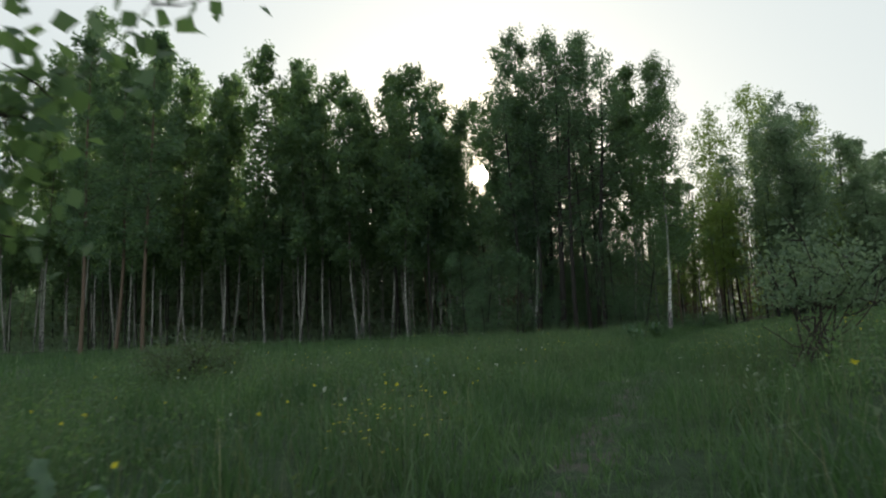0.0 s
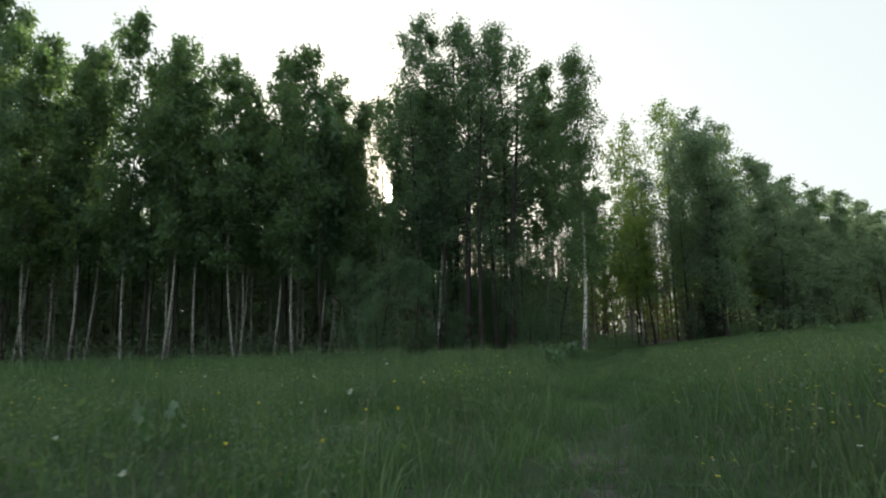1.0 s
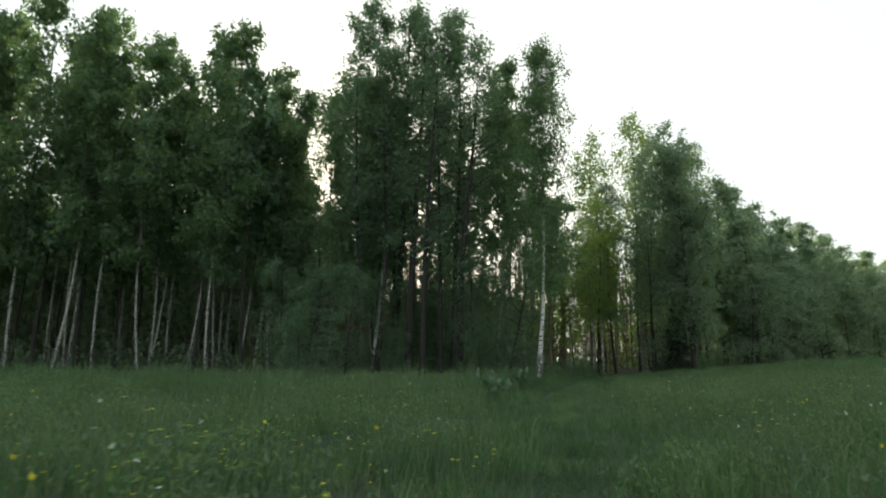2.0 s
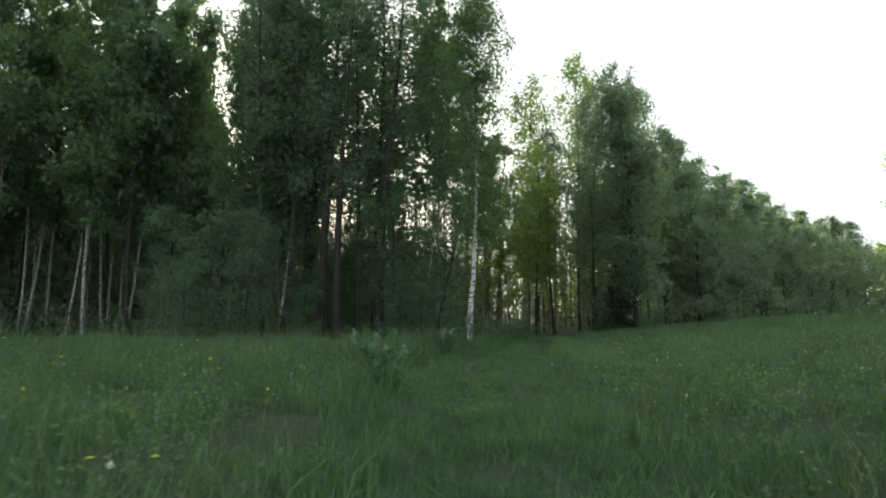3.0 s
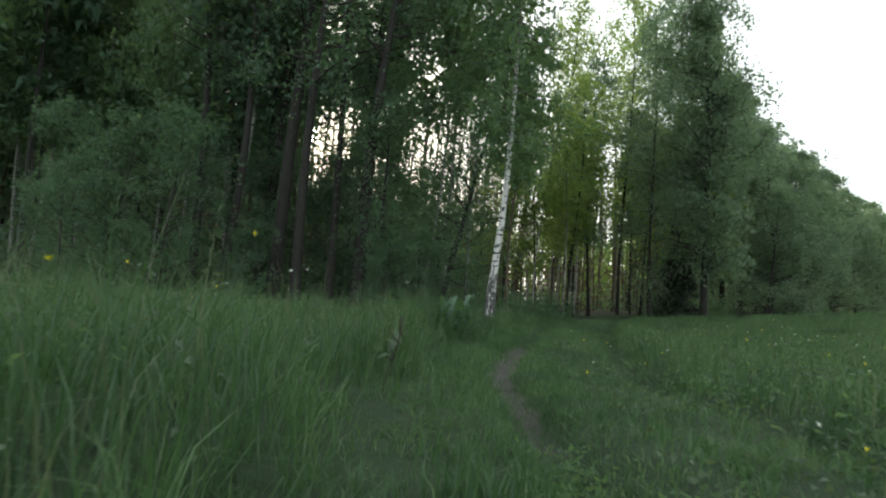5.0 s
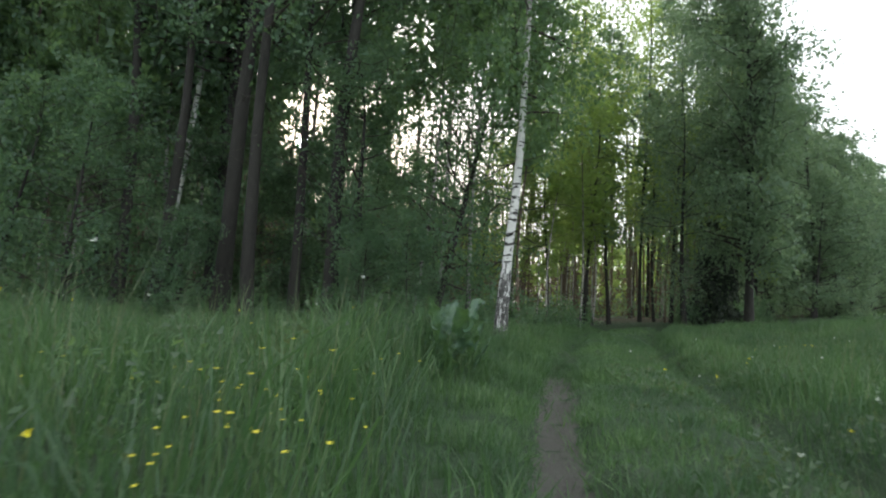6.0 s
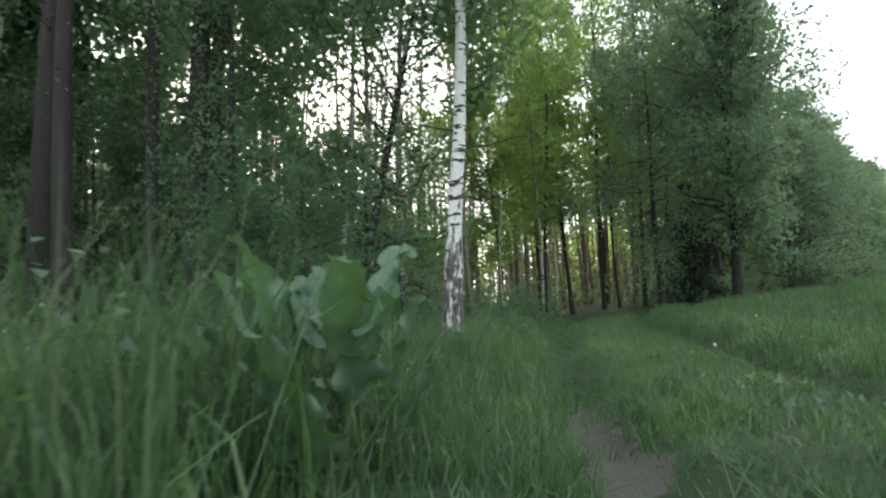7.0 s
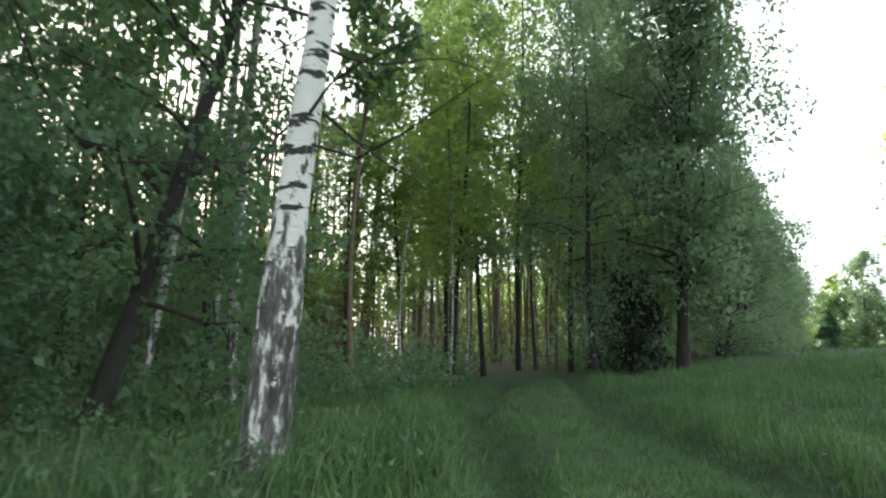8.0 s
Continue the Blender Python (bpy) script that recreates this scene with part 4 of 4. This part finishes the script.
def make_sapling(label, seed):
    """A young alder that arches over the meadow, each stem a part, with round leaves on short twigs."""
    g = np.random.default_rng(seed)
    root = tagged(new("alder_sapling"), label, "shrub")
    spots = []
    for tip in ((0.78, 0.42, 1.72), (0.50, 0.32, 1.66), (0.30, 0.36, 1.40), (0.22, 0.46, 1.22), (-0.2, 0.1, 1.7), (0.05, -0.3, 1.75), (-0.35, 0.35, 1.5), (0.16, 0.30, 1.70), (0.62, 0.42, 1.62)):
        foot = np.array([g.normal() * 0.06, g.normal() * 0.06, -0.1])
        knee = np.array([tip[0] * 0.2, tip[1] * 0.2, tip[2] * 0.66])
        line = np.concatenate([bent(foot, knee, 6, g, 0.02), bent(knee, tip, 7, g, 0.05)[1:]])
        pieces = [tube(line, np.linspace(0.009, 0.002, 12), 5)]
        spots += list(line[6:]) + list(line[9:])
        for _ in range(6):
            m = g.integers(6, 12)
            twig = bent(line[m], line[m] + g.normal(size=3) * (0.09, 0.09, 0.06), 3, g, 0.08)
            pieces.append(tube(twig, np.linspace(0.005, 0.002, 3), 4))
            spots += list(twig[1:])
        v, f = joined(pieces)
        part("stem", np_mesh("sapling_stem", v, [f], [TWIG]), root)
    spots = np.array(spots)
    at = spots[g.integers(0, len(spots), 1150)] + g.normal(size=(1150, 3)) * 0.075
    v, f = leaf_quads(at[at[:, 2] > 0.85], 0.062, g, 0.1, 0.9)
    part("foliage", np_mesh("sapling_foliage", v, [f], [LEAF_BIRCH]), root)
    return root


place(make_sapling("young alder with round glossy leaves arching over the grass", 103), -5.80, -38.40, 0.0, 1.22, 1.0)
place(make_shrub("sapling", "thin sapling with a few oval leaves in tall grass", 0.95, 0.12, 1, 14, 0.10, LEAF_WILLOW, 104, 0.5, 0.05, thick=0.006), -2.08, -11.95)

# ---- grass, weeds and flowers ----


def grass_height(x, y):
    """How tall the grass stands: tall left of the track, short between and in the ruts."""
    off = x - track_x(y)
    tall = 0.42 + 0.32 * smooth(-17.5, -13.5, y) * (1 - smooth(-5.0, -2.5, y)) * (1 - smooth(-1.5, -1.0, off))
    on_track = smooth(-24, -16, y) * (1 - smooth(1.0, 1.5, np.abs(off)))
    h = tall * (1 - 0.66 * on_track)
    h = h * (1 - 0.25 * smooth(1.2, 3.0, off)) * (1 - 0.35 * smooth(-4, 0, y) * (1 - smooth(3, 6, off)))
    h = h + 0.20 * np.exp(-((x + 0.05) ** 2 + (y + 0.35) ** 2) / 0.35)
    beside = 1 - smooth(0.45, 0.95, np.abs(x - np.interp(y, FOOT_Y, FOOT_X)))
    h = np.minimum(h, 0.40 - 0.18 * beside + 0.6 * (1 - beside))
    lush = np.sin(1.7 * x + 0.6 + 0.8 * np.sin(0.9 * y)) * np.sin(1.3 * y + 0.7 * np.sin(1.1 * x)) + 0.6 * np.sin(3.1 * x - 1.9 * y) * np.sin(2.3 * y + 0.9 * x + 2.0)
    return h * (0.88 + 0.38 * lush) * (1 - 0.5 * smooth(0, 3, y - edge_y(x)))


def keep_off_ruts(x, y, g):
    off = np.abs(x - track_x(y))
    worn = (1 - smooth(0.06, 0.25 + 0.10 * smooth(-9, -6, y), np.abs(off - 0.88))) * (0.35 + 0.56 * smooth(-14, -9, y)) * smooth(-22, -16, y)
    worn = worn * np.where(x > track_x(y), 0.6, 1.0) * (1 - 0.7 * smooth(-4.5, -2.3, y))
    worn = np.maximum(worn, 0.42 * (1 - smooth(0.15, 0.40, np.abs(x - np.interp(y, FOOT_Y, FOOT_X)))) * (1 - smooth(-27, -23, y)))
    return (g.uniform(0, 1, len(x)) > worn) & (g.uniform(0, 1, len(x)) > 0.85 * smooth(0.5, 5, y - edge_y(x) - 7 * smooth(-3, 0, x) * (1 - smooth(9, 12, x))))


def blades(x, y, h, wide, g, bend=0.45, curved=True):
    """Grass blades: a strip of two pieces that bends over, or one thin triangle."""
    n = len(x)
    base = np.stack([x, y, land(x, y) - 0.02], -1)
    a = g.uniform(0, 2 * np.pi, n)
    side = np.stack([np.cos(a), np.sin(a), 0 * a], -1)
    lean = g.normal(size=(n, 2)) * bend
    w = (wide * g.uniform(0.6, 1.3, n))[:, None] * 0.5
    up = np.stack([lean[:, 0] * h, lean[:, 1] * h, h], -1)
    tip = base + up - np.stack([0 * h, 0 * h, 0.45 * h * np.clip((lean**2).sum(-1), 0, 1)], -1)
    if not curved:
        v = np.stack([base - side * w, base + side * w, tip], 1).reshape(-1, 3)
        return v, [np.arange(3 * n).reshape(n, 3)]
    mid = base + up * (0.36, 0.36, 0.60)
    v = np.stack([base - side * w, base + side * w, mid + side * w * 0.8, mid - side * w * 0.8, tip], 1).reshape(-1, 3)
    i = np.arange(n)[:, None] * 5
    return v, [i + [[0, 1, 2, 3]], i + [[3, 2, 4]]]


def scatter(n, x0, x1, y0, y1, g, tufts=1, round_=0.10):
    """Places over a strip beside the track, gathered in tufts."""
    ty = g.uniform(y0, y1, n // tufts)
    tx = g.uniform(x0, x1, n // tufts) + track_x(ty) + g.normal(size=n // tufts) * 0.12 * (x1 - x0) * 0.6
    ty = ty + g.normal(size=n // tufts) * 1.2
    x, y = np.repeat(tx, tufts), np.repeat(ty, tufts)
    return x + g.normal(size=len(x)) * round_, y + g.normal(size=len(y)) * round_


def build_grass():
    g = np.random.default_rng(201)
    for label, n, x0, x1, y0, y1, wide, tufts, scale, curved in (
        ("green meadow grass in loose tufts beside the track", 98000, -5.0, 4.0, -42.5, 9.0, 0.011, 14, 1.0, True),
        ("lush green grass round the birch and the bend of the track", 62000, -3.5, 7.0, -6.0, 9.0, 0.010, 14, 1.0, True),
        ("green meadow grass farther from the track", 80000, -15.0, -4.5, -42.0, 4.0, 0.024, 12, 1.0, False),
        ("green meadow grass on the rising bank", 84000, 3.5, 16.0, -42.0, 10.0, 0.024, 12, 1.0, False),
        ("far green meadow grass", 36000, 14.0, 70.0, -42.0, 62.0, 0.07, 6, 1.1, False),
        ("far green meadow grass", 32000, -50.0, -14.0, -42.0, 12.0, 0.06, 6, 1.1, False),
    ):
        x, y = scatter(n, x0, x1, y0, y1, g, tufts, 0.09 if curved else 0.16)
        ok = keep_off_ruts(x, y, g)
        x, y = x[ok], y[ok]
        h = grass_height(x, y) * g.uniform(0.45, 1.25, len(x)) * scale
        v, f = blades(x, y, h, wide, g, 0.42, curved)
        tagged(new("grass", np_mesh("grass", v, f, [GRASS])), label, "grass", kind="stuff")
    # short dense turf on the track and the trodden line
    for n, y0, centre, half in ((50000, -26, track_x, 1.5), (42000, -42, lambda y: np.interp(y, FOOT_Y, FOOT_X), 0.9)):
        y = g.uniform(y0, 2.5, n // 9)
        x = centre(y) + g.uniform(-half, half, len(y))
        x, y = np.repeat(x, 9) + g.normal(size=9 * len(x)) * 0.05, np.repeat(y, 9) + g.normal(size=9 * len(x)) * 0.05
        ok = keep_off_ruts(x, y, g)
        x, y = x[ok], y[ok]
        v, f = blades(x, y, (0.07 + 0.07 * np.sin(2.1 * x + 1.3 * y) ** 2) * g.uniform(0.6, 1.5, len(x)), 0.012, g, 0.7, False)
        tagged(new("grass", np_mesh("grass", v, f, [GRASS])), "short dense turf between the wheel ruts", "grass", kind="stuff")
    # thin seed heads above the grass
    x, y = scatter(9000, -9.0, 9.0, -42.0, 3.0, g)
    ok = keep_off_ruts(x, y, g) & (np.abs(x - np.interp(y, FOOT_Y, FOOT_X)) > 0.9)
    x, y = x[ok], y[ok]
    v, f = blades(x, y, grass_height(x, y) * g.uniform(1.0, 1.6, len(x)), 0.007, g, 0.22, True)
    tagged(new("seed_stalks", np_mesh("seed_stalks", v, f, [GRASS_DRY])), "pale seed stalks above the meadow grass", "grass", kind="stuff")
    # broad low weeds between the grass
    x, y = scatter(84000, -12.0, 12.0, -42.0, 3.0, g, 30, 0.16)
    ok = keep_off_ruts(x, y, g) & (np.abs(x - np.interp(y, FOOT_Y, FOOT_X)) > 1.0)
    x, y = x[ok], y[ok]
    z = land(x, y) + grass_height(x, y) * g.uniform(0.05, 0.85, len(x))
    v, f = leaf_tris(np.stack([x, y, z], -1), 0.042, g, -0.15, 0.7)
    tagged(new("weeds", np_mesh("weeds", v, [f], [LEAF_WILLOW])), "low broad-leaved weeds in the grass", "weeds", kind="stuff")


build_grass()


def build_herbs():
    """Patches of taller leafy herbs, and small flower heads past counting."""
    g = np.random.default_rng(221)
    n, tuft = 620, 110
    y = g.uniform(-42, -9, n)
    x = track_x(y) + g.normal(size=n) * 7.5
    far = np.abs(x - np.interp(y, FOOT_Y, FOOT_X)) > 1.5
    x, y = x[far], y[far]
    keep = keep_off_ruts(x, y, g)
    x, y = x[keep], y[keep]
    high, wide = g.uniform(0.35, 0.75, len(x)), g.uniform(0.12, 0.34, len(x))
    # lush clumps round the coarse weeds, and low dark growth in the old rut
    ry = g.uniform(-18.5, -13.2, 60)
    own = [(-2.75, -17.2, 0.5, 0.26), (-2.95, -16.8, 0.5, 0.24), (-2.5, -16.5, 0.42, 0.22), (-3.1, -17.5, 0.5, 0.28), (-2.4, -17.0, 0.36, 0.2), (-2.7, -16.0, 0.4, 0.2), (-3.3, -16.4, 0.5, 0.3),
           (-1.75, -25.8, 0.42, 0.30), (-1.5, -25.4, 0.40, 0.28), (-1.95, -25.3, 0.36, 0.26), (-1.4, -5.5, 0.45, 0.22), (-1.6, -5.2, 0.4, 0.2), (-1.2, -5.1, 0.35, 0.2), (-1.9, -5.6, 0.45, 0.25), (-2.4, -6.2, 0.5, 0.3),
           (-0.9, -28.0, 0.5, 0.4), (-0.4, -27.4, 0.5, 0.4), (0.5, -24.6, 0.5, 0.45), (1.0, -24.0, 0.45, 0.4), (-4.9, -31.0, 0.4, 0.3), (-6.7, -36.7, 0.5, 0.3), (-6.3, -36.9, 0.45, 0.3),
           (-0.28, -0.4, 0.34, 0.16), (0.28, -0.35, 0.28, 0.15), (0.02, -0.5, 0.28, 0.16), (-0.6, -0.2, 0.4, 0.2), (-0.9, 0.3, 0.45, 0.22), (-1.3, -0.4, 0.4, 0.25)]
    x, y = np.r_[x, [p[0] for p in own], track_x(ry) - 0.9 + g.normal(size=60) * 0.12], np.r_[y, [p[1] for p in own], ry]
    high, wide = np.r_[high, [p[2] for p in own], g.uniform(0.10, 0.22, 60)], np.r_[wide, [p[3] for p in own], g.uniform(0.08, 0.16, 60)]
    at = np.repeat(np.stack([x, y, land(x, y)], -1), tuft, 0)
    h, w = np.repeat(high, tuft), np.repeat(wide, tuft)
    q = g.uniform(0.1, 1, len(at)) ** 0.7
    at = at + np.stack([g.normal(size=len(at)) * w * (0.4 + 0.6 * q), g.normal(size=len(at)) * w * (0.4 + 0.6 * q), h * q], -1)
    v, f = leaf_quads(at, 0.044, g, -0.2, 0.45)
    tagged(new("herbs", np_mesh("herbs", v, [f], [LEAF_BIRCH])), "patches of taller leafy herbs in the meadow", "herbs", kind="stuff")
    for label, material, count, spread in (("tiny yellow flower heads over the meadow", YELLOW, 520, 9.0), ("tiny white flower heads over the meadow", WHITE_PETAL, 360, 8.0)):
        y = -41 + 40 * g.uniform(0, 1, count) ** 1.5
        x = track_x(y) + 1.0 + g.normal(size=count) * spread
        far = np.abs(x - np.interp(y, FOOT_Y, FOOT_X)) > 1.1
        x, y = x[far], y[far]
        z = land(x, y) + np.maximum(0.25, grass_height(x, y)) * g.uniform(0.85, 1.2, len(x))
        at = np.repeat(np.stack([x, y, z], -1), 6, 0)
        v, f = leaf_tris(at, 0.022, g, -0.5, 0.9)
        tagged(new("meadow_flowers", np_mesh("meadow_flowers", v, [f], [material])), label, "flowers", kind="stuff")


build_herbs()


def make_dock(label, seed, count, tall, size):
    """A coarse weed with large wavy upright leaves, each leaf a part on its stalk."""
    g = np.random.default_rng(seed)
    root = tagged(new("dock_plant"), label, "plant", "large-leaved weeds")
    for k in range(count):
        turn = k * 2.4 + g.uniform(-0.4, 0.4)
        far, up = g.uniform(0.06, 0.34), tall * g.uniform(0.12, 0.8)
        foot = np.array([g.normal() * 0.05, g.normal() * 0.05, -0.05])
        top = np.array([math.cos(turn) * far, math.sin(turn) * far, up])
        v, f = tube(bent(foot, top, 5, g, 0.05), np.linspace(0.009, 0.005, 5), 5)
        stalk = part("stalk", np_mesh("dock_stalk", v, [f], [STEM]), root)
        # the blade: a grid with a sunk rib, wavy torn edge and a curl
        length, half = size * g.uniform(0.6, 1.15), size * g.uniform(0.17, 0.28)
        out = np.array([math.cos(turn), math.sin(turn), 0])
        across = np.array([-out[1], out[0], 0])
        rows, cols = 15, 9
        tilt0, curl, twist = g.uniform(0.95, 1.5), g.uniform(-0.1, 1.3), g.uniform(-0.9, 0.9)
        ragged = 1 + 0.24 * g.normal(size=(rows, 2))
        p, verts = top.copy(), []
        for r in range(rows):
            q = r / (rows - 1)
            w = half * (math.sin(math.pi * min(0.97, 0.12 + 0.88 * q)) ** 0.75) + 0.004
            a = tilt0 - curl * q * q
            step = out * math.cos(a) + np.array([0, 0, math.sin(a)])
            lift = np.array([0, 0, math.cos(a)]) - out * math.sin(a)
            side = across * math.cos(twist * q) + lift * math.sin(twist * q)
            for c in range(cols):
                e = (c - 4) / 4
                edge = ragged[r, 0 if e < 0 else 1] if abs(e) == 1 else 1
                ripple = 0.34 * half * math.sin(11.0 * q + (2.4 if e < 0 else 0) + seed + k) * e * e + 0.32 * w * abs(e)
                verts.append(p + side * w * e * edge + lift * ripple)
            p = p + step * length / (rows - 1)
        i, j = np.meshgrid(np.arange(rows - 1), np.arange(cols - 1), indexing="ij")
        b = (i * cols + j).ravel()
        part("leaf", np_mesh("dock_leaf", np.array(verts), [np.stack([b, b + 1, b + cols + 1, b + cols], -1)], [LEAF_DOCK], smooth=True), stalk)
    return root


DOCK = "coarse weed with large wavy blue-green leaves in grass"
place(make_dock(DOCK, 301, 27, 0.85, 0.27), -2.72, -17.1, 0.3)
place(make_dock(DOCK, 302, 15, 0.60, 0.21), -2.55, -16.4, 1.3)
place(make_dock(DOCK, 303, 25, 0.78, 0.37), -1.28, -5.55, 2.1)
place(make_dock(DOCK, 304, 6, 0.55, 0.22), -1.95, -5.0, 0.9)
place(make_dock(DOCK, 305, 7, 0.40, 0.24), -6.5, -29.6, 0.5)
place(make_dock(DOCK, 306, 8, 0.42, 0.20), -5.4, -37.5, 1.5)


def make_flower(name, label, petals, petal, count, tall, size, seed):
    """Flowering stalks with small petalled heads."""
    g = np.random.default_rng(seed)
    root = tagged(new(name), label, "flower", name + " flowers in the meadow")
    for k in range(count):
        foot, top = np.array([0, 0, -0.02]), np.array([g.normal() * 0.07, g.normal() * 0.07, tall * g.uniform(0.75, 1.1)])
        v, f = tube(bent(foot, top, 5, g, 0.04), np.linspace(0.003, 0.002, 5), 4)
        stalk = part("stalk", np_mesh(name + "_stalk", v, [f], [STEM]), root)
        verts, faces = [], []
        for m in range(petals):
            a = 2 * math.pi * m / petals
            out, side = np.array([math.cos(a), math.sin(a), 0.35]), np.array([-math.sin(a), math.cos(a), 0])
            at = len(verts)
            verts += [top, top + out * size * 0.6 - side * size * 0.42, top + out * size, top + out * size * 0.6 + side * size * 0.42]
            faces.append([at, at + 1, at + 2, at + 3])
        part("head", np_mesh(name + "_head", np.array(verts), [np.array(faces)], [petal]), stalk)
    return root


def sow_flowers():
    g = np.random.default_rng(401)
    buttercups = [make_flower("buttercup", "yellow buttercup on a thin stalk in meadow grass", 5, YELLOW, 3, 0.50, 0.0095, 402),
                  make_flower("buttercup", "yellow buttercup on a thin stalk in meadow grass", 5, YELLOW, 5, 0.46, 0.0095, 403)]
    daisies = [make_flower("daisy", "small white flower on a thin stalk in meadow grass", 8, WHITE_PETAL, 2, 0.50, 0.009, 404)]
    groups = [  # kind, centre, spread, how many
        (buttercups, -4.55, -36.5, 0.16, 10), (buttercups, -6.6, -24.5, 1.6, 16), (buttercups, 0.9, -20.0, 0.9, 14), (buttercups, 4.2, -17.5, 0.9, 10),
        (buttercups, -2.35, -10.2, 0.4, 6), (buttercups, -2.6, -16.0, 0.5, 5), (buttercups, 0.4, -31.0, 0.9, 14), (buttercups, 2.6, -28.0, 1.2, 12),
        (buttercups, -1.6, -27.0, 1.2, 8), (buttercups, 4.5, -9.0, 1.8, 3), (daisies, -0.9, -31.2, 1.0, 14), (daisies, 2.8, -24.5, 2.0, 12), (daisies, -5.5, -28.0, 2.5, 14),
        (daisies, 6.5, 2.5, 1.4, 5), (daisies, -3.6, -22.0, 1.4, 6), (buttercups, -4.4, -29.0, 1.4, 12), (daisies, 1.0, -34.5, 1.4, 8), (buttercups, -1.0, -31.8, 0.8, 16), (daisies, -0.6, -32.2, 0.9, 14), (buttercups, 1.6, -24.0, 1.2, 12), (buttercups, -3.0, -25.5, 0.8, 8),
        (buttercups, -4.1, -26.7, 0.40, 16), (buttercups, -2.0, -11.1, 0.13, 6), (buttercups, -2.1, -10.6, 0.1, 3), (buttercups, -2.6, -16.8, 0.2, 5), (buttercups, -0.5, -20.9, 0.3, 8), (buttercups, 3.8, -16.5, 0.6, 10),
        (buttercups, -1.9, -30.8, 0.45, 14), (daisies, -1.9, -31.4, 0.5, 10), (buttercups, -2.2, -33.0, 0.3, 6), (daisies, -2.6, -35.6, 0.3, 8),
    ]
    for kinds, cx, cy, wide, count in groups:
        for _ in range(count):
            x, y = cx + g.normal() * wide, cy + g.normal() * wide
            if abs(x - np.interp(y, FOOT_Y, FOOT_X)) < 0.42:
                continue
            put_tree(kinds, int(g.integers(0, len(kinds))), x, y, g.uniform(0, 6.28), g.uniform(0.8, 1.3))


sow_flowers()
